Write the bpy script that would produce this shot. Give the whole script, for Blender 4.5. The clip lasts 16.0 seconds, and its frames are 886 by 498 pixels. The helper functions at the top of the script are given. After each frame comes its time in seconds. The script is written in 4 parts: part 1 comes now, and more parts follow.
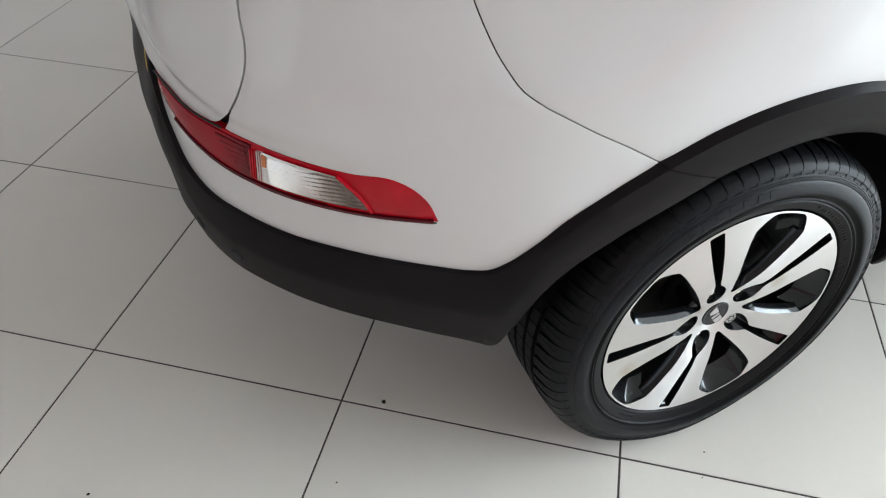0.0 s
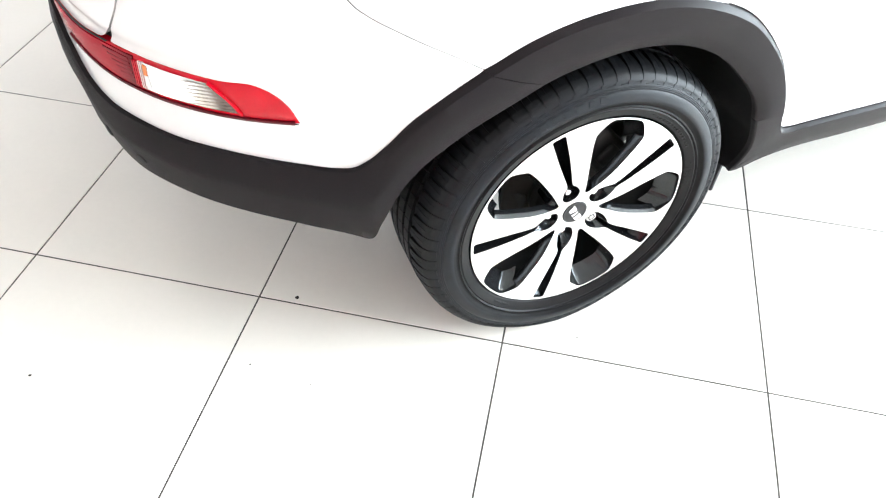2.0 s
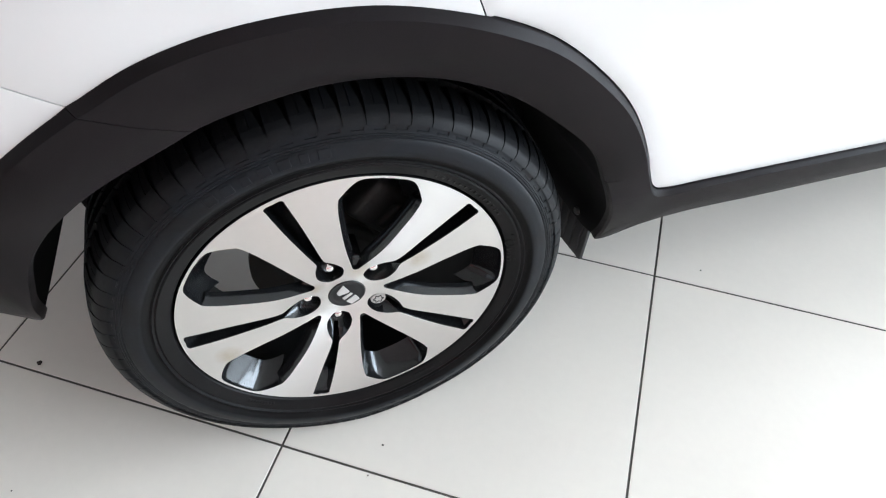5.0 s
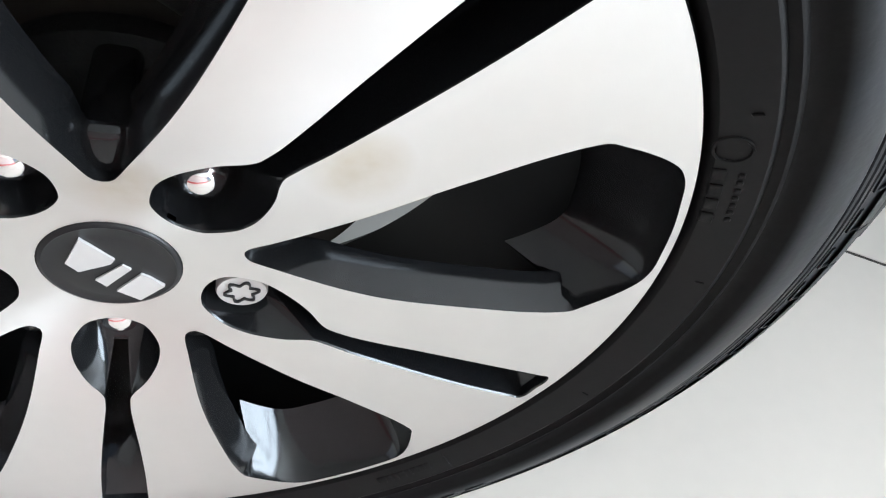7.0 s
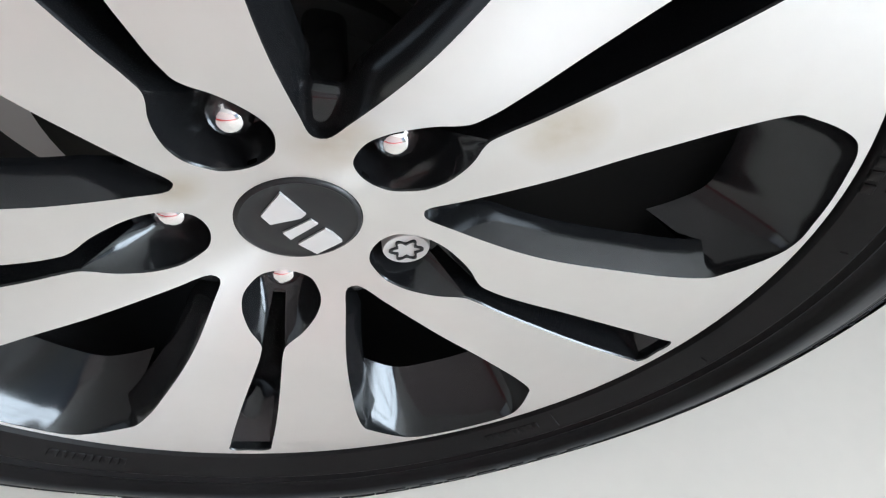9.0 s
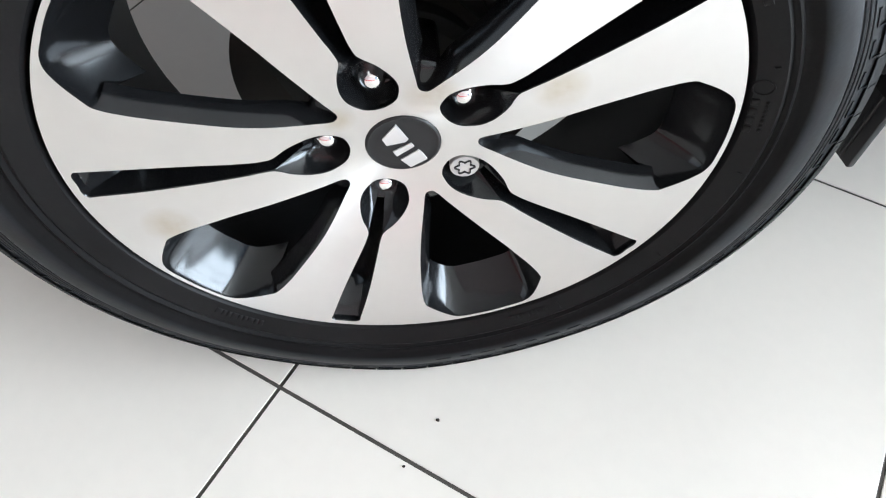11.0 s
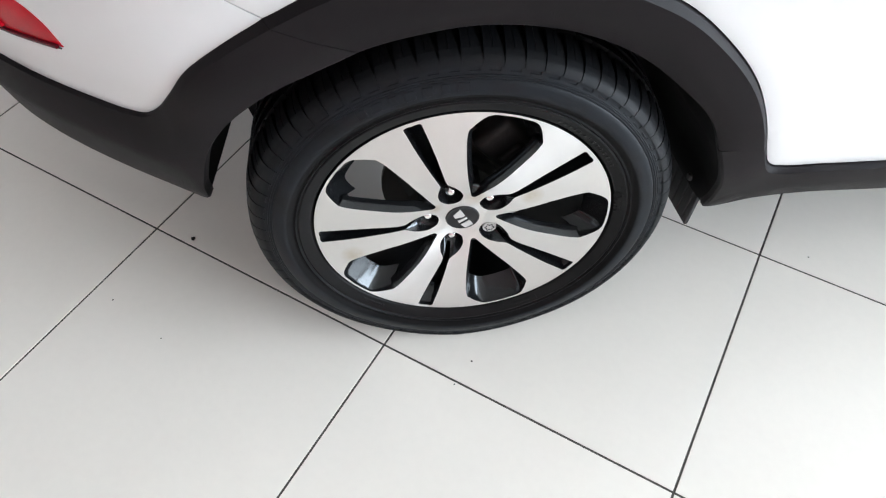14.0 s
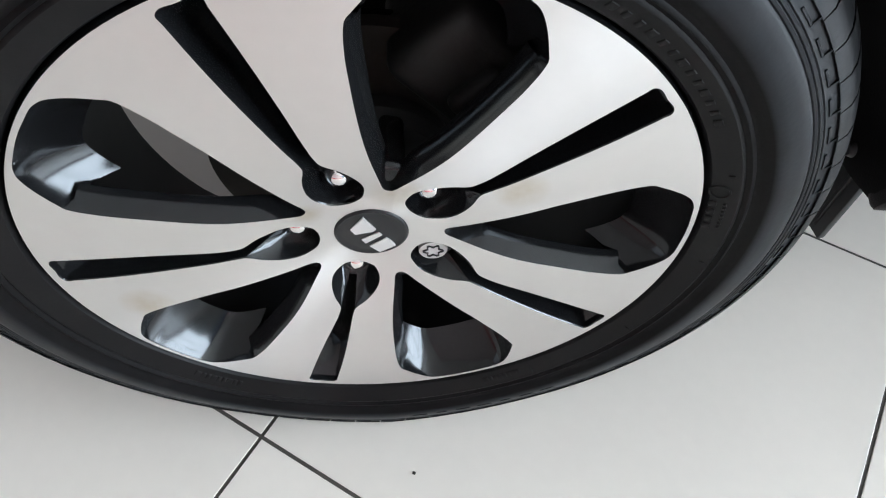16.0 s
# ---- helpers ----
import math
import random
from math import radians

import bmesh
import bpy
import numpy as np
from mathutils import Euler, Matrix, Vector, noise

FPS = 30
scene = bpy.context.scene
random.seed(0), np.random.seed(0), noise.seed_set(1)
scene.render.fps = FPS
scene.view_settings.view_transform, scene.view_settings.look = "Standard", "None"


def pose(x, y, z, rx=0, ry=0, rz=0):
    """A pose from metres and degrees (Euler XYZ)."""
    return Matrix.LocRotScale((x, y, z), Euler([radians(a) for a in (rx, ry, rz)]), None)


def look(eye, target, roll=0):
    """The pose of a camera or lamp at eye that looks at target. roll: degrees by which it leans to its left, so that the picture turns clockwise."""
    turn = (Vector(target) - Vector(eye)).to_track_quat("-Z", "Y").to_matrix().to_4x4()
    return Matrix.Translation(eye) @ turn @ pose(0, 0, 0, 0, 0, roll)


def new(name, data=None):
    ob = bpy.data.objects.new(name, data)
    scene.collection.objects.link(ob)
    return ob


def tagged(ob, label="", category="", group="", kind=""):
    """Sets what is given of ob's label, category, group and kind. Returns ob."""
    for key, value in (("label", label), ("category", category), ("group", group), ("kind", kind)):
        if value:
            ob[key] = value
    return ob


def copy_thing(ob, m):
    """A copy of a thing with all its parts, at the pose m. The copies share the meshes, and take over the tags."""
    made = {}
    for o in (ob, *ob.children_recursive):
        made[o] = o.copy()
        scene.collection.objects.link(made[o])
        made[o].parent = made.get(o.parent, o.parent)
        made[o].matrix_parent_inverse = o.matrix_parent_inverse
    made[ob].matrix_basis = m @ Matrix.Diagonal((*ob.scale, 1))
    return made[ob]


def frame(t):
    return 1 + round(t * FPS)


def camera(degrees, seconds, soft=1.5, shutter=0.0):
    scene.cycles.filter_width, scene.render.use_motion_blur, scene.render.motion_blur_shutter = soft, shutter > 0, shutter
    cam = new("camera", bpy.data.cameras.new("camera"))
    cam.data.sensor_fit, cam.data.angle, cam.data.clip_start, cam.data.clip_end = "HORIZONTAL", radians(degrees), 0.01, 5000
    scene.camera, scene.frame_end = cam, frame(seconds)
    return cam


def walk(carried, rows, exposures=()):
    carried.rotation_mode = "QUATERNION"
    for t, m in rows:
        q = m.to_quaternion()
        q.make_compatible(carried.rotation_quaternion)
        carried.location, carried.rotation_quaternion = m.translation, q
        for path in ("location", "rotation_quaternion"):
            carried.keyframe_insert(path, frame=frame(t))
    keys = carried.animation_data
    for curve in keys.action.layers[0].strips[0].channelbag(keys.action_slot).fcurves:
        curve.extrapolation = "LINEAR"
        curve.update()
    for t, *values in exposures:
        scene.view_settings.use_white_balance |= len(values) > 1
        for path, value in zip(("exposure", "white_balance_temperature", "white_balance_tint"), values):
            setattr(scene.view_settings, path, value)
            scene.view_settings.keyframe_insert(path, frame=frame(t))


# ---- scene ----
cam = camera(63.8, 16.0, 1.15)
PATH = [
    (0, (-0.799, -0.638, 1.293), (-0.238, 0.732, -0.051), 1.4),
    (0.2, (-0.856, -0.624, 1.287), (-0.298, 0.746, -0.06), 1.3),
    (0.5, (-0.946, -0.571, 1.31), (-0.401, 0.796, -0.044), 1.2),
    (0.7, (-0.977, -0.559, 1.34), (-0.429, 0.817, -0.004), 1.4),
    (0.9, (-0.951, -0.568, 1.342), (-0.4, 0.803, -0.005), 1.6),
    (1, (-0.927, -0.58, 1.336), (-0.381, 0.79, -0.015), 1.5),
    (1.5, (-0.792, -0.706, 1.344), (-0.265, 0.62, -0.058), 1.5),
    (2, (-0.672, -0.867, 1.368), (-0.129, 0.373, -0.104), 2.1),
    (2.5, (-0.455, -0.808, 1.392), (0.209, 0.366, -0.085), 2.2),
    (3, (-0.324, -0.714, 1.424), (0.383, 0.432, -0.055), 2.2),
    (3.2, (-0.249, -0.718, 1.403), (0.41, 0.483, -0.054), 1.8),
    (5.3, (-0.065, -0.621, 1.068), (0.361, 0.623, -0.438), 2.7),
    (5.5, (-0.043, -0.522, 0.931), (0.366, 0.732, -0.572), 2.6),
    (6, (0.028, -0.321, 0.713), (0.388, 0.941, -0.795), 2.1),
    (6.5, (0.088, -0.225, 0.623), (0.328, 1.016, -0.927), 2.6),
    (7, (0.109, -0.193, 0.59), (0.307, 0.976, -1.02), 1.8),
    (7.5, (0.108, -0.168, 0.563), (0.298, 0.963, -1.075), 1.8),
    (8, (0.048, -0.184, 0.587), (0.232, 0.937, -1.059), 2.2),
    (8.2, (0.037, -0.196, 0.594), (0.196, 0.937, -1.047), 1.9),
    (10.3, (0.039, -0.203, 0.602), (0.197, 0.894, -1.063), 2.5),
    (10.5, (0.038, -0.226, 0.616), (0.18, 0.878, -1.046), 2.0),
    (11, (-0.005, -0.367, 0.736), (0.107, 0.753, -0.918), 1.2),
    (11.5, (-0.048, -0.648, 1.049), (0.084, 0.463, -0.608), 1.7),
    (12, (-0.099, -0.823, 1.26), (0.048, 0.283, -0.399), 1.6),
    (12.5, (-0.122, -0.865, 1.32), (0.012, 0.251, -0.334), 1.3),
    (13, (-0.136, -0.869, 1.34), (-0.005, 0.277, -0.294), 1.2),
    (13.5, (-0.139, -0.845, 1.341), (-0.018, 0.329, -0.274), 1.0),
    (14, (-0.108, -0.751, 1.252), (0.015, 0.449, -0.343), 1.1),
    (14.5, (0.009, -0.473, 0.989), (0.13, 0.73, -0.604), 1.2),
    (15, (0.039, -0.325, 0.798), (0.148, 0.881, -0.794), 1.0),
    (15.5, (0.034, -0.311, 0.781), (0.136, 0.86, -0.837), 1.2),
    (16, (0.03, -0.317, 0.79), (0.118, 0.782, -0.879), 1.1),
]
EXPOSURE = [
    (0.0, -0.87, 6500, 8.5), (0.5, -0.32, 6500, 8.5), (1.0, -0.20, 6500, 8.5), (1.5, -0.29, 6500, 8.5), (2.0, 0.74, 6500, 8.5), (2.5, -0.14, 6405, 11.3),
    (3.0, -0.59, 6405, 11.3), (5.5, -0.61, 6405, 11.3), (6.0, -0.61, 6405, 11.3), (6.5, -0.61, 6405, 11.3), (7.0, -0.41, 6405, 11.3), (7.5, 0.0, 6405, 11.3),
    (8.0, -0.32, 6405, 11.3), (10.5, -0.66, 6405, 11.3), (11.0, -0.36, 6405, 11.3), (11.5, -0.36, 6405, 11.3), (12.0, -0.76, 6405, 11.3), (12.5, -0.96, 6405, 11.3),
    (13.5, -0.71, 6405, 11.3), (14.0, -0.59, 6405, 11.3), (14.5, -0.66, 6360, 11.3), (15.0, -0.76, 6360, 11.3), (16.0, -0.71, 6360, 11.3),
]
walk(cam, [(t, look(eye, target, roll)) for t, eye, target, roll in PATH], EXPOSURE)

# ---- world and light ----
from mathutils import geometry

TURN = math.radians(34.2)                 # the tile grid is turned against the car
GRID0 = (-0.1496, -0.0386)                # one crossing of the joints
TILE = 0.6
U_DIR = Vector((math.cos(TURN), -math.sin(TURN), 0))
V_DIR = Vector((math.sin(TURN), math.cos(TURN), 0))
U0, U1, V0, V1 = -4.8, 7.2, -3.6, 5.4     # the hall, along the joints
ROOM_H = 3.4


def room(u, v, z):
    return Vector((GRID0[0], GRID0[1], 0)) + U_DIR * u + V_DIR * v + Vector((0, 0, z))


ROOM_M = Matrix.Translation((GRID0[0], GRID0[1], 0)) @ Matrix.Rotation(-TURN, 4, "Z")

world = bpy.data.worlds.new("sky")
scene.world = world
world.use_nodes = True
wn = world.node_tree
sky = wn.nodes.new("ShaderNodeTexSky")
sky.sky_type, sky.sun_disc = "NISHITA", False
sky.sun_elevation, sky.sun_rotation = math.radians(50), math.radians(200)
wn.links.new(sky.outputs["Color"], wn.nodes["Background"].inputs["Color"])
wn.nodes["Background"].inputs["Strength"].default_value = 0.12


def area(name, eye, target, sx, sy, watts, colour):
    d = bpy.data.lights.new(name, "AREA")
    d.shape, d.size, d.size_y, d.energy, d.color = "RECTANGLE", sx, sy, watts, colour
    ob = new(name, d)
    ob.matrix_world = look(eye, target)
    return ob


# Daylight of the glazed wall ahead of the car.
area("hall_light", room(U1 + 0.3, 2.1, 1.7), room(U1 - 2.7, 1.6, 0.3), 6.2, 2.9, 2050, (0.80, 0.91, 1.0))
# Warm fill added for the floor behind the car; no source known there.
area("hall_light", room(U0 - 0.3, 0.9, 1.7), room(U0 + 2.7, 0.9, 1.0), 8.6, 2.9, 40, (1.0, 0.91, 0.79))
# Added lamp, source unseen, that gives the bumper's corner a reflection.
area("hall_light", room(-3.45, V0 - 0.3, 1.65), room(-3.3, V0 + 2.7, 1.3), 2.3, 2.8, 30, (0.95, 0.95, 0.92))

# ---- materials ----


def material(name, colour, rough=0.5, metal=0.0, coat=0.0, coat_rough=0.03, var=0.06, scale=8.0, fine=180.0,
             bump=0.05, rough_var=0.08, spec=0.5, warm=0.0, depth=0.002):
    m = bpy.data.materials.new(name)
    m.use_nodes = True
    n, l = m.node_tree.nodes, m.node_tree.links
    b = n["Principled BSDF"]
    co = n.new("ShaderNodeTexCoord")
    big, small = n.new("ShaderNodeTexNoise"), n.new("ShaderNodeTexNoise")
    big.inputs["Scale"].default_value, small.inputs["Scale"].default_value = scale, fine
    big.inputs["Detail"].default_value, small.inputs["Detail"].default_value = 5, 3
    for t in (big, small):
        l.new(co.outputs["Object"], t.inputs["Vector"])
    mix = n.new("ShaderNodeMath")
    mix.operation = "MULTIPLY_ADD"
    l.new(small.outputs["Fac"], mix.inputs[0])
    mix.inputs[1].default_value = 0.35
    l.new(big.outputs["Fac"], mix.inputs[2])
    ramp = n.new("ShaderNodeMapRange")
    ramp.inputs["From Min"].default_value, ramp.inputs["From Max"].default_value = 0.4, 0.95
    ramp.inputs["To Min"].default_value, ramp.inputs["To Max"].default_value = 1 - var, 1 + var
    l.new(mix.outputs[0], ramp.inputs["Value"])
    col = n.new("ShaderNodeVectorMath")
    col.operation = "SCALE"
    col.inputs[0].default_value = colour
    l.new(ramp.outputs[0], col.inputs["Scale"])
    l.new(col.outputs[0], b.inputs["Base Color"])
    rr = n.new("ShaderNodeMapRange")
    rr.inputs["To Min"].default_value, rr.inputs["To Max"].default_value = max(0.01, rough - rough_var), min(1, rough + rough_var)
    l.new(big.outputs["Fac"], rr.inputs["Value"])
    l.new(rr.outputs[0], b.inputs["Roughness"])
    b.inputs["Metallic"].default_value = metal
    b.inputs["Coat Weight"].default_value, b.inputs["Coat Roughness"].default_value = coat, coat_rough
    b.inputs["Specular IOR Level"].default_value = spec
    if bump:
        bp = n.new("ShaderNodeBump")
        bp.inputs["Strength"].default_value, bp.inputs["Distance"].default_value = bump, depth
        l.new(small.outputs["Fac"], bp.inputs["Height"])
        l.new(bp.outputs[0], b.inputs["Normal"])
    return m


WHITE = material("white_paint", (0.69, 0.69, 0.685), 0.5, coat=1.0, coat_rough=0.06, var=0.012, scale=3, bump=0.0, rough_var=0.03, spec=0.2)
PLASTIC = material("grained_plastic", (0.0120, 0.0102, 0.0109), 0.42, var=0.14, scale=6, fine=900, bump=0.5, spec=0.06, depth=0.0006)
LINER = material("felt_liner", (0.0055, 0.0052, 0.0053), 0.8, var=0.3, scale=14, fine=500, bump=0.3, spec=0.08)
GLOSS = material("black_gloss_paint", (0.0075, 0.0078, 0.0084), 0.13, coat=0.0, spec=0.44, var=0.15, scale=12, bump=0.0, rough_var=0.05)
GLOSS.node_tree.nodes["Principled BSDF"].inputs["Specular Tint"].default_value = (0.93, 0.97, 1.0, 1)
BARREL = material("barrel_paint", (0.0085, 0.0088, 0.0092), 0.42, var=0.25, scale=14, bump=0.0, rough_var=0.08, spec=0.2)
CHROME = material("chrome", (0.86, 0.85, 0.85), 0.08, metal=1.0, var=0.02, bump=0.0, rough_var=0.04)
# Brake steel and iron near black: shade behind the spokes is in the colour.
STEEL = material("shaded_brake_steel", (0.022, 0.018, 0.015), 0.6, metal=0.4, var=0.25, scale=30, bump=0.1)
IRON = material("shaded_cast_iron", (0.012, 0.012, 0.012), 0.6, metal=0.2, var=0.3, scale=25, bump=0.3)
CAPM = material("cap_black", (0.012, 0.012, 0.013), 0.35, spec=0.3, coat=0.0, var=0.1, bump=0.02)
SILVER = material("badge_silver", (0.56, 0.55, 0.54), 0.42, metal=0.3, var=0.05, bump=0.02)
REDLENS = material("red_lens", (0.46, 0.003, 0.013), 0.2, coat=0.25, spec=0.2, coat_rough=0.03, var=0.16, scale=22, fine=400, bump=0.05)
GASKET = material("black_gasket", (0.012, 0.012, 0.013), 0.6, var=0.1, bump=0.0)
YELLOW = material("yellow_plate", (0.72, 0.46, 0.04), 0.35, var=0.06, bump=0.0)
LIME = material("lime_badge", (0.52, 0.56, 0.03), 0.3, var=0.05, bump=0.0)
GLASSY = material("dark_glass", (0.012, 0.014, 0.015), 0.05, coat=0.5, var=0.05, bump=0.0)
WALLM = material("painted_wall", (0.48, 0.39, 0.37), 0.75, var=0.04, scale=1.5, fine=220, bump=0.1)
CEILM = material("painted_ceiling", (0.74, 0.73, 0.71), 0.85, var=0.03, scale=1.2, bump=0.05)
FRAMEM = material("grey_frame", (0.25, 0.25, 0.26), 0.4, metal=0.6, var=0.05, bump=0.0)
REDTRIM = material("red_band", (0.42, 0.03, 0.03), 0.5, var=0.08, bump=0.02)
GROUT = material("dark_grout", (0.075, 0.068, 0.060), 0.9, var=0.3, scale=5, fine=400, bump=0.3)
DIRT = material("dirt", (0.03, 0.025, 0.02), 0.95, var=0.4, scale=200, bump=0.5)


def clear_lens(name, x_dark, x_light):
    """Silvered reflector behind a clear cover, smoky towards the wheel."""
    m = material(name, (0.8, 0.8, 0.8), 0.20, metal=0.55, coat=0.5, coat_rough=0.03, var=0.1, scale=18, fine=120, bump=0.0)
    n, l = m.node_tree.nodes, m.node_tree.links
    co, sep = n.new("ShaderNodeTexCoord"), n.new("ShaderNodeSeparateXYZ")
    l.new(co.outputs["Object"], sep.inputs[0])
    spots = n.new("ShaderNodeTexNoise")
    spots.inputs["Scale"].default_value, spots.inputs["Detail"].default_value = 60, 4
    l.new(co.outputs["Object"], spots.inputs["Vector"])
    grad = n.new("ShaderNodeMapRange")
    grad.inputs["From Min"].default_value, grad.inputs["From Max"].default_value = x_dark, x_light
    grad.inputs["To Min"].default_value, grad.inputs["To Max"].default_value = -0.05, 0.85
    l.new(sep.outputs["X"], grad.inputs["Value"])
    add = n.new("ShaderNodeMath")
    add.operation = "MULTIPLY_ADD"
    l.new(spots.outputs["Fac"], add.inputs[0])
    add.inputs[1].default_value = 0.4
    l.new(grad.outputs[0], add.inputs[2])
    ramp = n.new("ShaderNodeValToRGB")
    ramp.color_ramp.elements[0].position, ramp.color_ramp.elements[0].color = 0.1, (0.10, 0.075, 0.062, 1)
    ramp.color_ramp.elements[1].position, ramp.color_ramp.elements[1].color = 0.95, (0.93, 0.91, 0.89, 1)
    mid = ramp.color_ramp.elements.new(0.5)
    mid.color = (0.50, 0.45, 0.40, 1)
    l.new(add.outputs[0], ramp.inputs["Fac"])
    l.new(ramp.outputs["Color"], n["Principled BSDF"].inputs["Base Color"])
    return m


def side_lens(name, x_dark, x_light):
    """Deep red cover over a dark ribbed reflector at one end."""
    m = material(name, (0.3, 0.005, 0.015), 0.10, coat=0.0, spec=0.25, coat_rough=0.02, var=0.1, scale=18, fine=120, bump=0.0)
    n, l = m.node_tree.nodes, m.node_tree.links
    co, sep = n.new("ShaderNodeTexCoord"), n.new("ShaderNodeSeparateXYZ")
    l.new(co.outputs["Object"], sep.inputs[0])
    grad = n.new("ShaderNodeMapRange")
    grad.inputs["From Min"].default_value, grad.inputs["From Max"].default_value = x_dark, x_light
    grad.inputs["To Min"].default_value, grad.inputs["To Max"].default_value = 0.0, 0.8
    l.new(sep.outputs["X"], grad.inputs["Value"])
    w, spots = n.new("ShaderNodeTexWave"), n.new("ShaderNodeTexNoise")
    w.wave_type, w.bands_direction = "BANDS", "Z"
    w.inputs["Scale"].default_value, w.inputs["Distortion"].default_value = 45, 2.0
    spots.inputs["Scale"].default_value, spots.inputs["Detail"].default_value = 30, 3
    for t in (w, spots):
        l.new(co.outputs["Object"], t.inputs["Vector"])
    a1, a2 = n.new("ShaderNodeMath"), n.new("ShaderNodeMath")
    a1.operation = a2.operation = "MULTIPLY_ADD"
    l.new(w.outputs["Fac"], a1.inputs[0])
    a1.inputs[1].default_value = 0.12
    l.new(grad.outputs[0], a1.inputs[2])
    l.new(spots.outputs["Fac"], a2.inputs[0])
    a2.inputs[1].default_value = 0.3
    l.new(a1.outputs[0], a2.inputs[2])
    ramp = n.new("ShaderNodeValToRGB")
    ramp.color_ramp.elements[0].position, ramp.color_ramp.elements[0].color = 0.05, (0.050, 0.002, 0.005, 1)
    ramp.color_ramp.elements[1].position, ramp.color_ramp.elements[1].color = 1.0, (0.33, 0.004, 0.015, 1)
    l.new(a2.outputs[0], ramp.inputs["Fac"])
    l.new(ramp.outputs["Color"], n["Principled BSDF"].inputs["Base Color"])
    return m


def tyre_rubber():
    """Black rubber; the sidewall's bulge carries a bluish grey of dust and painted sheen, rubbed off in streaks."""
    m = material("tyre_rubber", (0.0062, 0.0060, 0.0062), 0.46, var=0.35, scale=9, fine=260, bump=0.12, rough_var=0.06, spec=0.07, depth=0.0008)
    n, l = m.node_tree.nodes, m.node_tree.links
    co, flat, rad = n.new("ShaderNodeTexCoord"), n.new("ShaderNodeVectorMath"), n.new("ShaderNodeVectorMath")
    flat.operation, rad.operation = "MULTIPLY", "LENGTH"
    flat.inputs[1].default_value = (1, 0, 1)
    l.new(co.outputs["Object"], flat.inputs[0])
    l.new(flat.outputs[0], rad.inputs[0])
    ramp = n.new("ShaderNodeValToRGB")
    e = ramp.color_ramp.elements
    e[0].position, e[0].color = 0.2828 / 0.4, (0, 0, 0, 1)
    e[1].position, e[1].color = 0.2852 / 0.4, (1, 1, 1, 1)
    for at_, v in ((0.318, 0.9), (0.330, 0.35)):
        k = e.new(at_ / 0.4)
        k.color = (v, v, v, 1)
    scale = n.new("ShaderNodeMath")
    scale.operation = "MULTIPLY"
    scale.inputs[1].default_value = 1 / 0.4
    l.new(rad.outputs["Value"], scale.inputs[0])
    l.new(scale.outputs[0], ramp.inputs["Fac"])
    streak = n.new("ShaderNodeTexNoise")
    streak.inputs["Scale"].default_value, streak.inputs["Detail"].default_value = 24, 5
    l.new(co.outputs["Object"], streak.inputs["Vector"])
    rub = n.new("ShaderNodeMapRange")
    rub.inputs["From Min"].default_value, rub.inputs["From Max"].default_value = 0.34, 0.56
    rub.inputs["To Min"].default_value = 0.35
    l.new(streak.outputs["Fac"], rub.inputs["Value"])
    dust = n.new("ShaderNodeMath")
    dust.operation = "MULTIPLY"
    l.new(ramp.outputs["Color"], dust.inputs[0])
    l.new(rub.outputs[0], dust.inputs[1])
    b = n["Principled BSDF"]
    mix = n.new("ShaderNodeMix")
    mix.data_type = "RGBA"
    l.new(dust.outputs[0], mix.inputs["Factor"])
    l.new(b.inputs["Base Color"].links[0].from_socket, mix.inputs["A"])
    # Bluish grey of the bulge: dust, with the daylight's sheen put in.
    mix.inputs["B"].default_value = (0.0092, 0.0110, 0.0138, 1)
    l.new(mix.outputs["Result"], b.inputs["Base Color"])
    gloss = n.new("ShaderNodeValToRGB")
    g = gloss.color_ramp.elements
    g[0].position, g[0].color = 0.267 / 0.4, (0.12, 0.12, 0.12, 1)
    g[1].position, g[1].color = 0.271 / 0.4, (0.06, 0.06, 0.06, 1)
    for at_, v in ((0.2828, 0.06), (0.2855, 0.165), (0.330, 0.12)):
        k = g.new(at_ / 0.4)
        k.color = (v, v, v, 1)
    l.new(scale.outputs[0], gloss.inputs["Fac"])
    l.new(gloss.outputs[0], b.inputs["Specular IOR Level"])
    return m


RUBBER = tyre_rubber()


